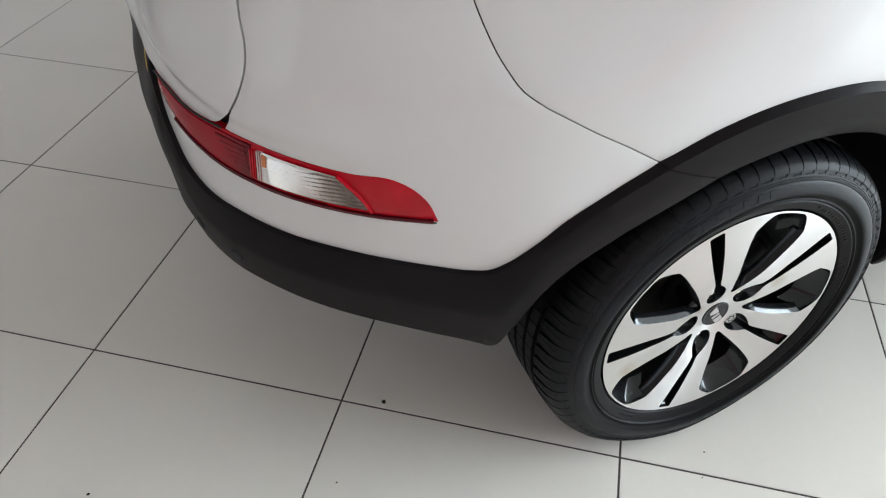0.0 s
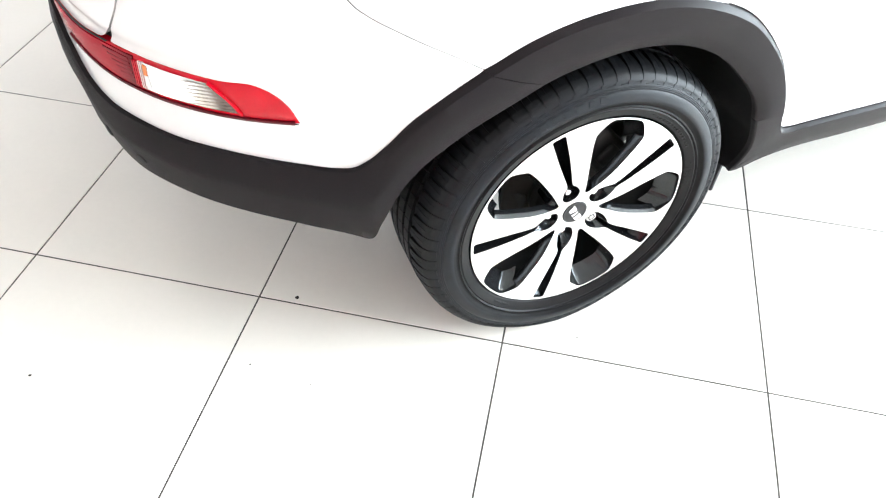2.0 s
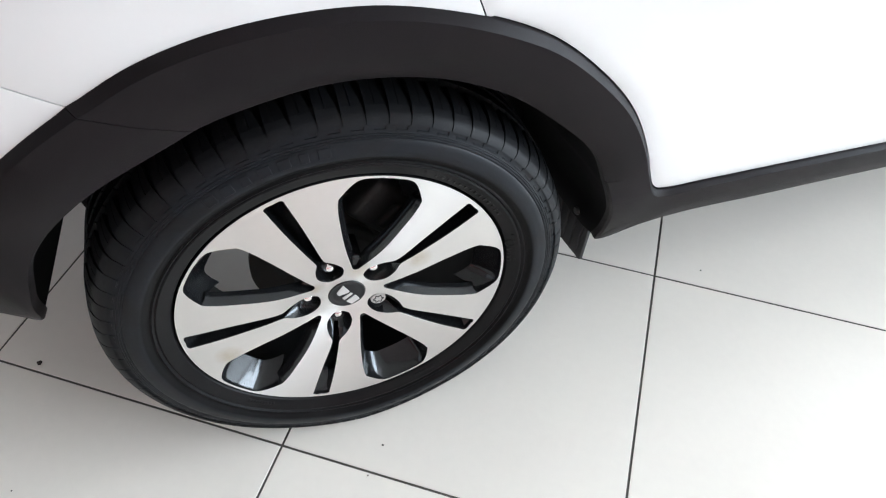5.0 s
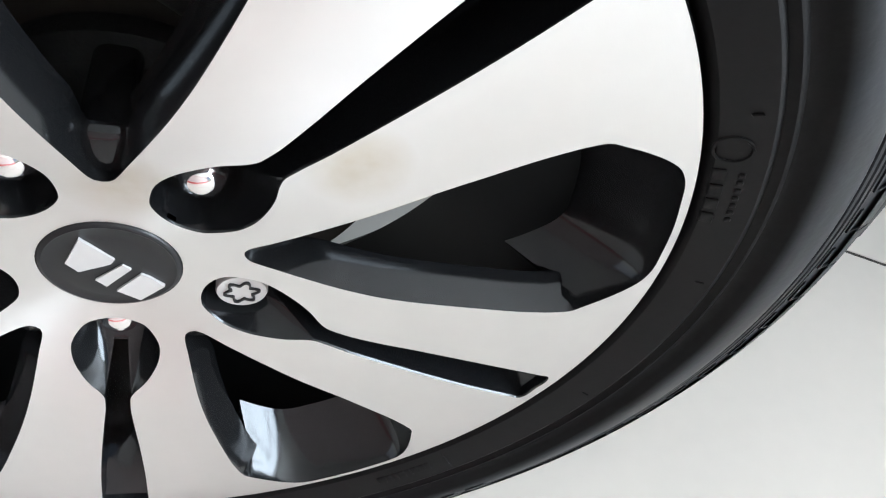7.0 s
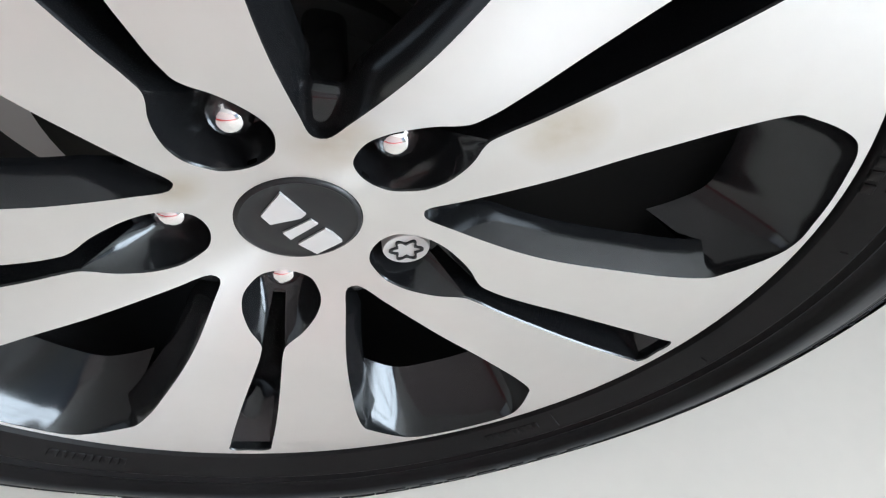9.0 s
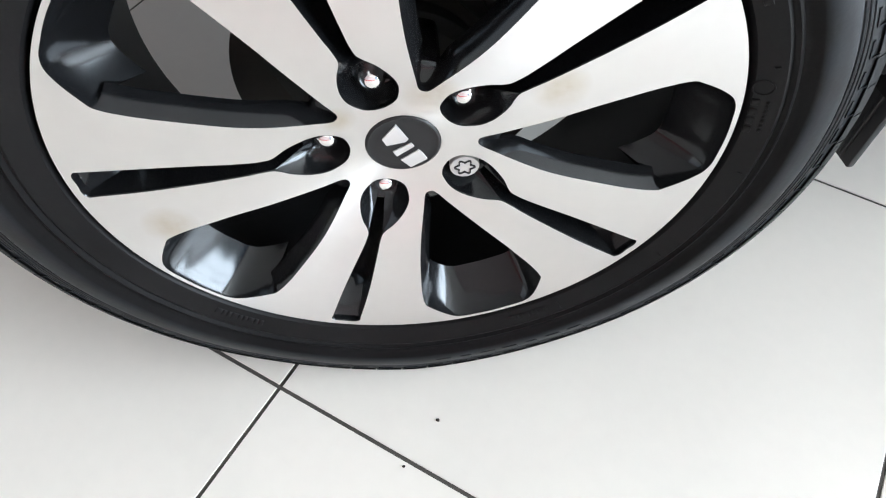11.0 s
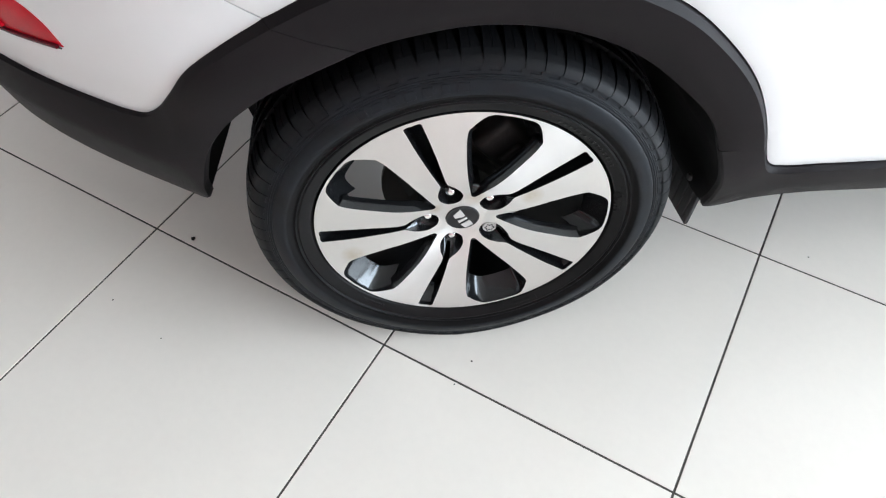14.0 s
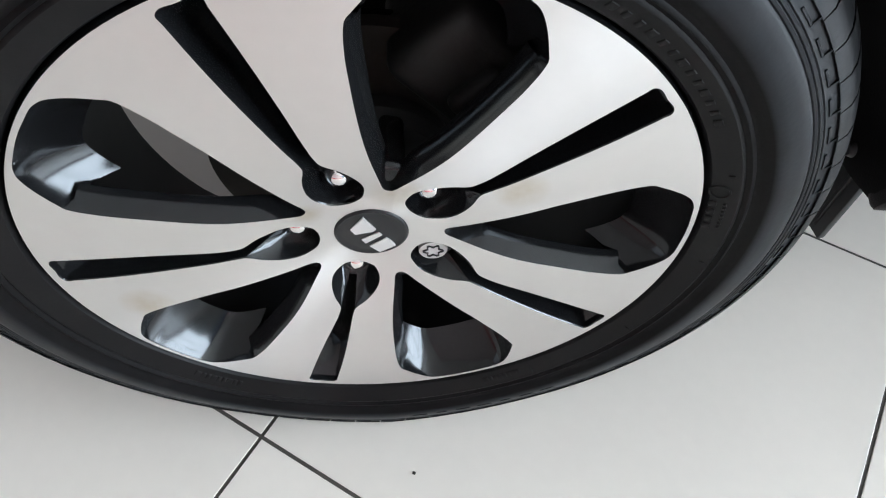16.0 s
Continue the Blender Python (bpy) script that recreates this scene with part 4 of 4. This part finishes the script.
def slot_well(a0):
    """The nut's bowl, cut through by a channel that runs out to a ramp near the rim."""
    loop = slot_loop(0.0)
    half = loop[loop[:, 1] >= 0]
    half = half[np.argsort(half[:, 0])]
    out = lambda u: float(np.interp(u, half[:, 0], half[:, 1]))
    seat, end_w = 0.021, out(0.097)
    along = [0.0396, 0.0399, 0.0403, 0.0409, 0.0418, 0.043, 0.0445, 0.0465] + list(np.arange(0.049, 0.0969, 0.002)) + [0.097] + list(np.arange(0.103, 0.204, 0.008)) + [0.206, 0.213, 0.220, 0.227, 0.2335, 0.2347]
    verts, cols = [], 23
    ca, sa = math.cos(math.radians(a0)), math.sin(math.radians(a0))
    for u in along:
        w = out(u)
        bowl = u < 0.0971
        k = np.clip((u - 0.076) / 0.021, 0, 1)
        wc = min(w, 0.0034 + (end_w - 0.0034) * k) if bowl else w
        deep = seat * min(1, max(0.04, (u - 0.0396) / 0.0055)) ** 0.5
        deep *= 1 - 0.96 * np.clip((u - 0.068) / 0.029, 0, 1)
        floor_d = deep + (0.031 - deep) * float(np.clip((u - 0.0745) / 0.006, 0, 1))
        if u > 0.2055:
            floor_d = 0.031 - 0.0255 * min(1, (u - 0.206) / 0.0275)
        steep = 2.0 - 1.0 * np.clip((u - 0.062) / 0.02, 0, 1)
        row = []
        for t in np.linspace(0, 1, 9):
            g_ = 1 - (1 - min(1, t * steep)) ** 1.6
            row.append((w + 0.0002 + (wc - w - 0.0002) * t, 0.0009 + (max(deep, 0.0009) - 0.0009) * g_) if bowl else (w + 0.0002, 0.0009))
        vee = 0.012 * float(np.clip((u - 0.076) / 0.01, 0, 1)) * float(np.clip((0.222 - u) / 0.016, 0, 1))
        row += [(wc * 0.97, max(floor_d, row[-1][1])), (wc * 0.5, max(floor_d, row[-1][1]) + vee * 0.5)]
        full = row + [(0.0, max(floor_d, row[-3][1]) + vee)] + [(-p, d) for p, d in row[::-1]]
        for p, d in full:
            verts.append((u * ca - p * sa, float(face_y(math.hypot(u, p))) + d, u * sa + p * ca))
    p, d = out(0.2347) * 0.98, 0.0009
    for q in np.linspace(1, -1, cols):
        u = 0.2356
        verts.append((u * ca - p * q * sa, float(face_y(u)) + d, u * sa + p * q * ca))
    n = len(along) + 1
    faces = [(i * cols + j, i * cols + j + 1, (i + 1) * cols + j + 1, (i + 1) * cols + j) for i in range(n - 1) for j in range(cols - 1)]
    return np.array(verts), faces


def join(*pieces):
    verts, faces = [], []
    for v, f in pieces:
        base = len(verts)
        verts += [tuple(p) for p in v]
        faces += [tuple(base + i for i in q) for q in f]
    return verts, faces


def tyre_profile():
    bead = [(0.012, 0.232), (-0.006, 0.2425), (-0.012, 0.2440), (-0.0185, 0.2452), (-0.0225, 0.2475), (-0.0252, 0.2530), (-0.0280, 0.2600), (-0.0300, 0.2648), (-0.0297, 0.2662), (-0.0288, 0.2676)]
    rib = [(-0.0306, 0.2695), (-0.0318, 0.2706), (-0.0316, 0.2718), (-0.0304, 0.2735), (-0.0308, 0.2760), (-0.0328, 0.2790), (-0.0352, 0.2822)]
    bulge = [(-0.0366, 0.2850), (-0.0370, 0.2880), (-0.0362, 0.2930), (-0.0345, 0.2995), (-0.0327, 0.3045), (-0.0315, 0.3062)]
    grooves = [(-0.0307, 0.3068), (-0.0312, 0.3078), (-0.0309, 0.3095), (-0.0301, 0.3101), (-0.0306, 0.3111), (-0.0301, 0.3128), (-0.0292, 0.3134), (-0.0296, 0.3144), (-0.0284, 0.3165)]
    tread = [(-0.0268, 0.3210), (-0.0245, 0.3275), (-0.0205, 0.3345), (-0.0150, 0.3385), (-0.006, 0.3435), (0.01, 0.3465), (0.085, 0.3495), (0.16, 0.3475), (0.176, 0.3455), (0.19, 0.334), (0.20, 0.30), (0.19, 0.26), (0.165, 0.236)]
    return bead + rib + bulge + grooves + tread


def worn(r):
    return r if r < 0.325 else 0.325 + (r - 0.325) * 0.8


def flatten(verts, centre_z=0.3425):
    """Where the tyre meets the floor it is pressed flat and bulges."""
    out = []
    for x, y, z in verts:
        low = max(0.0, -(z + centre_z) + 0.001)
        k = max(0.0, min(1.0, (-z - 0.25) / 0.09)) * max(0.0, 1 - abs(x) / 0.16)
        if y < 0.02:
            y -= 0.005 * k
        out.append((x, y, max(z, -centre_z + 0.0008) if low else z))
    return out


def make_wheel():
    w = new("wheel")
    w.empty_display_size = 0.1
    # tyre
    v, f = lathe([(y, worn(r)) for y, r in tyre_profile()], 220)
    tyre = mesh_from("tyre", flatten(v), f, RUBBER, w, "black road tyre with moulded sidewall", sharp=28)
    # tread blocks, one sheet of real blocks
    bv, bf = [], []
    PITCH = 74

    def block(a0, a1, prof_, skew=0.0, taper=(0.0, 0.0), y_ref=None):
        base = len(bv)
        steps = 3
        n = len(prof_)
        y_ref = prof_[0][0] if y_ref is None else y_ref
        for i in range(steps + 1):
            for k_, (y, r) in enumerate(prof_):
                wide = abs(y - y_ref)
                a = (a0 + taper[0] * wide) + (a1 - a0 - (taper[0] + taper[1]) * wide) * i / steps + skew * (y - y_ref)
                bv.append((worn(r) * math.cos(a), y, worn(r) * math.sin(a)))
        for i in range(steps):
            for k_ in range(n - 1):
                bf.append((base + i * n + k_, base + i * n + k_ + 1, base + (i + 1) * n + k_ + 1, base + (i + 1) * n + k_))
        bf.append(tuple(base + k_ for k_ in range(n)))
        bf.append(tuple(base + steps * n + k_ for k_ in range(n))[::-1])

    shoulder = [(-0.0276, 0.3235), (-0.0240, 0.3325), (-0.0180, 0.3395), (-0.0105, 0.3448), (-0.001, 0.3495), (0.016, 0.3535), (0.034, 0.3560), (0.0345, 0.346)]
    for i in range(PITCH):
        p = 2 * math.pi / PITCH
        y0_ = shoulder[0][0]
        block(i * p, i * p + p * 0.965, shoulder[:4] + [(-0.0100, 0.3420)], 0.10, (0.45, 0.12), y0_)
        block(i * p, i * p + p * 0.515, [(-0.0108, 0.3420)] + shoulder[3:], 0.10, (0.45, 0.0), y0_)
        block(i * p + p * 0.54, i * p + p * 0.965, [(-0.0108, 0.3420)] + shoulder[3:], 0.10, (0.0, 0.12), y0_)
        block((i + 0.3) * p, (i + 0.3) * p + p * 0.90, [(0.1745 - (y + 0.0), r) for y, r in shoulder], 0.35)
        for y0, y1 in ((0.042, 0.066), (0.074, 0.100), (0.108, 0.132)):
            block((i + y0 * 6) * p, (i + y0 * 6) * p + p * 0.93, [(y0, 0.346), (y0 + 0.001, 0.3570), (y1 - 0.001, 0.3570), (y1, 0.346)], 0.5)
    # fine stepped ridges on the shoulder
    for i in range(PITCH):
        p = 2 * math.pi / PITCH
        block((i + .05) * p, (i + .62) * p, [(-0.0278, 0.3166), (-0.0291, 0.3171), (-0.0287, 0.3183), (-0.0266, 0.3188)])
        block((i + .05) * p, (i + .09) * p, [(-0.0291, 0.3171), (-0.0288, 0.3185), (-0.0270, 0.3245), (-0.0245, 0.3252)])
    tread = mesh_from("tread", flatten(bv), bf, RUBBER, w, "siped black tread blocks", sharp=32)
    tagged(tread, kind="stuff")
    # moulded marks on the sidewall: plain raised bars
    def mark(a, r, wide, tall, slope, name="moulded_mark", y0=-0.0298, high=0.0009):
        b = bmesh.new()
        box_bm(-wide / 2, wide / 2, -high, 0.004, -tall / 2, tall / 2, 0.0004, 1, b)
        for vv in b.verts:
            vv.co.y += slope * vv.co.z
        q = math.radians(a)
        bmesh.ops.transform(b, matrix=Matrix.Rotation(-q + math.pi / 2, 4, "Y") @ Matrix.Translation((0, y0, r)), verts=b.verts)
        for vv in b.verts:
            vv.co = flatten([vv.co])[0]
        part(name, b, RUBBER, w, "raised rubber moulding")

    for base in (276, 92):
        for i in range(7):
            mark(base + i * 4.6, 0.2975, 0.0150 - 0.004 * (i % 3 == 1), 0.0125, 0.28, y0=-0.0351, high=0.0005)
    for first, count, step in ((30, 14, 2.3), (293, 8, 1.1), (226, 9, 1.2)):
        for i in range(count):
            mark(first + i * step, 0.2555, 0.0042 + 0.002 * (i % 3 == 0), 0.0055, -0.4, y0=-0.0262, high=0.0007)
    for i in range(7):
        mark(4.0 + i * 1.0, 0.2572, 0.0026, 0.0024, -0.4, y0=-0.0269, high=0.0008)
    for a in (3.9, 5.9, 7.9, 10.0):
        mark(a, 0.2495, 0.0060, 0.0050, -0.45, y0=-0.0239, high=0.0006)
    for a, r in ((-6.0, 0.2600), (17.4, 0.2588), (-31, 0.2600), (64, 0.2590)):
        mark(a, r, 0.0012, 0.0040, -0.4, y0=-0.0279, high=0.0009)
    # a raised ring beside them
    rv = []
    for i in range(30):
        a = 2 * math.pi * i / 30
        for j in range(6):
            c_ = 2 * math.pi * j / 6
            rho = 0.0066 + 0.0007 * math.cos(c_)
            rv.append(Matrix.Rotation(-math.radians(13.2) + math.pi / 2, 3, "Y") @ Vector((rho * math.cos(a), -0.0251 - 0.42 * rho * math.sin(a) - 0.0008 * math.sin(c_), 0.2525 + rho * math.sin(a))))
    rf = [(i * 6 + j, (i + 1) % 30 * 6 + j, (i + 1) % 30 * 6 + (j + 1) % 6, i * 6 + (j + 1) % 6) for i in range(30) for j in range(6)]
    mesh_from("moulded_mark", flatten(rv), rf, RUBBER, w, "raised rubber moulding")
    mark(304, 0.2560, 0.0008, 0.0120, -0.4, y0=-0.0264, high=0.0007)
    # rim: machined face
    circle = np.array([polar(0.2420, 360 * i / 180) for i in range(180)])
    hub_hole = np.array([polar(0.0285, 360 * i / 48) for i in range(48)])
    wins = [window_loop(PHASE + 36 + 72 * i) for i in range(5)]
    slots = [slot_loop(PHASE + 72 * i) for i in range(5)]
    v2, f2 = fill(circle, [hub_hole] + wins + slots, 0.007)
    r = np.hypot(v2[:, 0], v2[:, 1])
    verts = np.stack([v2[:, 0], face_y(r), v2[:, 1]], 1)
    face = mesh_from("rim_face", verts, f2, ALLOY, w, "machined silver alloy spoke face", sharp=60)
    for p in face.data.polygons:
        if p.normal.y > 0:
            p.flip()
    # painted sides of the openings
    pieces = [window_walls(l_) for l_ in wins]
    for i, l_ in enumerate(slots):
        pieces.append(walls(l_, [(0, 0), (0.0005, 0.0010)]))
        pieces.append(slot_well(PHASE + 72 * i))
    pieces.append(lathe([(-0.0213, 0.2420), (-0.0195, 0.2431), (-0.012, 0.2436), (-0.004, 0.240), (0.006, 0.2385), (0.018, 0.230)], 160))
    v3, f3 = join(*pieces)
    mesh_from("rim_backing", v3, f3, GLOSS, w, "glossy black painted spoke sides and pockets", sharp=40)
    v4, f4 = join(lathe([(0.016, 0.2325), (0.03, 0.226), (0.06, 0.221), (0.12, 0.218), (0.155, 0.222), (0.168, 0.236)], 120))
    mesh_from("rim_barrel", v4, f4, BARREL, w, "dark painted rim barrel")
    v5, f5 = lathe([(0.030, 0.028), (0.046, 0.066), (0.058, 0.072), (0.075, 0.070), (0.078, 0.0)], 60)
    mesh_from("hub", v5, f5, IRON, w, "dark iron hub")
    for i in range(5):
        a = math.radians(PHASE + 36 + 72 * i)
        bb = box_bm(0.049, 0.0750, -0.0030, 0.05, -0.0088, 0.0088, 0.0055, 4)
        for v_ in bb.verts:
            v_.co.y += 0.20 * max(0.0, v_.co.x - 0.060) if v_.co.y < 0.02 else 0.0
            v_.co.z *= 1 + 0.7 * max(-0.3, min(0.1, (v_.co.x - 0.066) / 0.04))
        bmesh.ops.transform(bb, matrix=Matrix.Rotation(-a, 4, "Y"), verts=bb.verts)
        part("spoke_boss", bb, GLOSS, w, "black boss between the spokes")
    # cap with a plain emblem of three shapes
    v6, f6 = lathe([(0.010, 0.0283), (-0.0035, 0.0283), (-0.0049, 0.0274), (-0.0053, 0.0262), (-0.0047, 0.0252), (-0.0053, 0.020), (-0.0056, 0.010), (-0.0057, 0.0001)], 64)
    capo = mesh_from("centre_cap", v6, f6, CAPM, w, "matt black centre cap", sharp=40)
    for outline in (((-4.9, 21.6), (-2.0, 17.0), (3.9, 6.6), (1.4, 3.9), (-12.4, 1.1), (-15.4, 7.6)),
                    ((5.6, 2.6), (8.1, -1.0), (-5.3, -11.0), (-8.1, -5.5)),
                    ((11.0, -4.9), (14.1, -8.6), (17.6, -15.5), (5.0, -23.6), (-2.5, -14.9))):
        em = bmesh.new()
        ring_a = [em.verts.new((x / 1000, -0.0066, z / 1000)) for x, z in outline]
        ring_b = [em.verts.new((x / 1000, -0.0040, z / 1000)) for x, z in outline]
        em.faces.new(ring_a)
        for j in range(len(outline)):
            k_ = (j + 1) % len(outline)
            em.faces.new((ring_a[j], ring_a[k_], ring_b[k_], ring_b[j]))
        part("emblem", em, SILVER, capo, "plain silver emblem shape", smooth=False)
    # five nuts
    for i in range(5):
        a = math.radians(PHASE + 72 * i)
        at_ = Matrix.Translation((0.05715 * math.cos(a), -0.004, 0.05715 * math.sin(a)))
        if i == 1:
            v7, f7 = lathe([(0.022, 0.0118), (0.0035, 0.0118), (0.0022, 0.0112), (0.0022, 0.0001)], 32)
            nut = mesh_from("locking_nut", [tuple(at_ @ Vector(p)) for p in v7], f7, SILVER, w, "silver locking wheel nut", sharp=40)
            kb = bmesh.new()
            ring = [kb.verts.new(at_ @ Vector(((0.0072 + 0.0014 * math.cos(6 * q)) * math.cos(q), 0.0012, (0.0072 + 0.0014 * math.cos(6 * q)) * math.sin(q)))) for q in np.linspace(0, 2 * math.pi, 60, endpoint=False)]
            ring2 = [kb.verts.new(at_ @ Vector(((0.0058 + 0.0014 * math.cos(6 * q)) * math.cos(q), 0.0012, (0.0058 + 0.0014 * math.cos(6 * q)) * math.sin(q)))) for q in np.linspace(0, 2 * math.pi, 60, endpoint=False)]
            for j in range(60):
                kb.faces.new((ring[j], ring[(j + 1) % 60], ring2[(j + 1) % 60], ring2[j]))
            ext = bmesh.ops.extrude_face_region(kb, geom=kb.faces[:])
            bmesh.ops.translate(kb, vec=(0, 0.003, 0), verts=[g_ for g_ in ext["geom"] if isinstance(g_, bmesh.types.BMVert)])
            part("key_groove", kb, GASKET, w, "black wavy key groove", smooth=False)
        else:
            hexa = lathe([(0.022, 0.0112), (0.016, 0.0112), (0.0145, 0.0100)], 6)
            dome = lathe([(0.0150, 0.0102), (0.0135, 0.0100), (0.0105, 0.0092), (0.0075, 0.0074), (0.0055, 0.0048), (0.0047, 0.0020), (0.0046, 0.0001)], 24)
            v7, f7 = join(hexa, dome)
            mesh_from("wheel_nut", [tuple(at_ @ Vector(p)) for p in v7], f7, CHROME, w, "chrome wheel nut", sharp=35)
    return w


wheel = make_wheel()
wheel.parent = car
wheel.matrix_local = pose(0, 0, 0.3425, -1.0, 0, 0)
tagged(wheel, "five double-spoke machined alloy wheel with a black tyre")
for x, flip in ((2.64, False), (0.0, True), (2.64, True)):
    wh = copy_thing(wheel, pose(x, 1.734 if flip else 0.0, 0.3425, 0, 0, 180 if flip else 0))
    wh.parent = car

# brake behind the spokes, with the shade there put into its colours
v8, f8 = lathe([(0.074, 0.055), (0.074, 0.131), (0.086, 0.131), (0.086, 0.055)], 90)
mesh_from("brake_disc", [(x, y, z + 0.3425) for x, y, z in v8], f8, STEEL, car, "steel brake disc coloured near black for the shade behind the spokes")
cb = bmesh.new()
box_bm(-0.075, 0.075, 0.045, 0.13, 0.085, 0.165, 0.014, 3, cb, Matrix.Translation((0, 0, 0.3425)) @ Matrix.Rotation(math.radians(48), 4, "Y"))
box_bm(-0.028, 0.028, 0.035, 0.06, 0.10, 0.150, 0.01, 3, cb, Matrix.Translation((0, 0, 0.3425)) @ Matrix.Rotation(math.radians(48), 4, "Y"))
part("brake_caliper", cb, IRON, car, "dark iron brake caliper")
v9, f9 = lathe([(0.094, 0.04), (0.096, 0.126), (0.099, 0.126), (0.099, 0.04)], 60)
mesh_from("dust_shield", [(x, y, z + 0.3425) for x, y, z in v9], f9, LINER, car, "black pressed dust shield behind the disc")
for x0, z0, x1, z1, y0, y1, rad in ((0.02, 0.30, -0.10, 0.80, 0.26, 0.30, 0.034), (0.10, 0.22, 0.55, 0.34, 0.22, 0.34, 0.030), (-0.10, 0.335, -0.04, 0.36, 0.075, 0.40, 0.026)):
    arm = bmesh.new()
    bmesh.ops.create_cone(arm, cap_ends=True, segments=20, radius1=rad, radius2=rad * 0.85, depth=1.0)
    p0, p1 = Vector((x0, y0, z0)), Vector((x1, y1, z1))
    bmesh.ops.transform(arm, matrix=Matrix.Translation((p0 + p1) / 2) @ (p1 - p0).to_track_quat("Z", "Y").to_matrix().to_4x4() @ Matrix.Diagonal((1, 1, (p1 - p0).length, 1)), verts=arm.verts)
    part("suspension_arm", arm, IRON, car, "black suspension link behind the wheel")
ab = bmesh.new()
bmesh.ops.create_cone(ab, cap_ends=True, segments=24, radius1=0.05, radius2=0.05, depth=1.3)
bmesh.ops.transform(ab, matrix=Matrix.Translation((0, 0.867, 0.35)) @ Matrix.Rotation(math.radians(90), 4, "X"), verts=ab.verts)
part("rear_axle", ab, IRON, car, "dark iron rear axle")

# ---- small things on the floor ----
def crumb(x, y, size, seed):
    rnd = random.Random(seed)
    b = bmesh.new()
    bmesh.ops.create_icosphere(b, subdivisions=2, radius=size)
    for v_ in b.verts:
        v_.co = Vector((v_.co.x * rnd.uniform(0.7, 1.3), v_.co.y * rnd.uniform(0.7, 1.2), max(-0.3 * size, v_.co.z * 0.55) + 0.3 * size))
    bmesh.ops.translate(b, vec=(x, y, 0.0), verts=b.verts)
    return part("dirt_crumb", b, DIRT, None)


for n_, (x, y, size) in enumerate([(-0.561, 0.262, 0.0048), (-1.163, 0.258, 0.003), (-0.707, 0.112, 0.0018), (0.021, -0.090, 0.0019), (-0.018, -0.137, 0.0016), (0.789, 0.105, 0.0016), (-0.594, 0.011, 0.0015)]):
    tagged(crumb(x, y, size, n_), "small dark crumb of dirt on the pale tiles", "dirt", "crumbs on the floor")
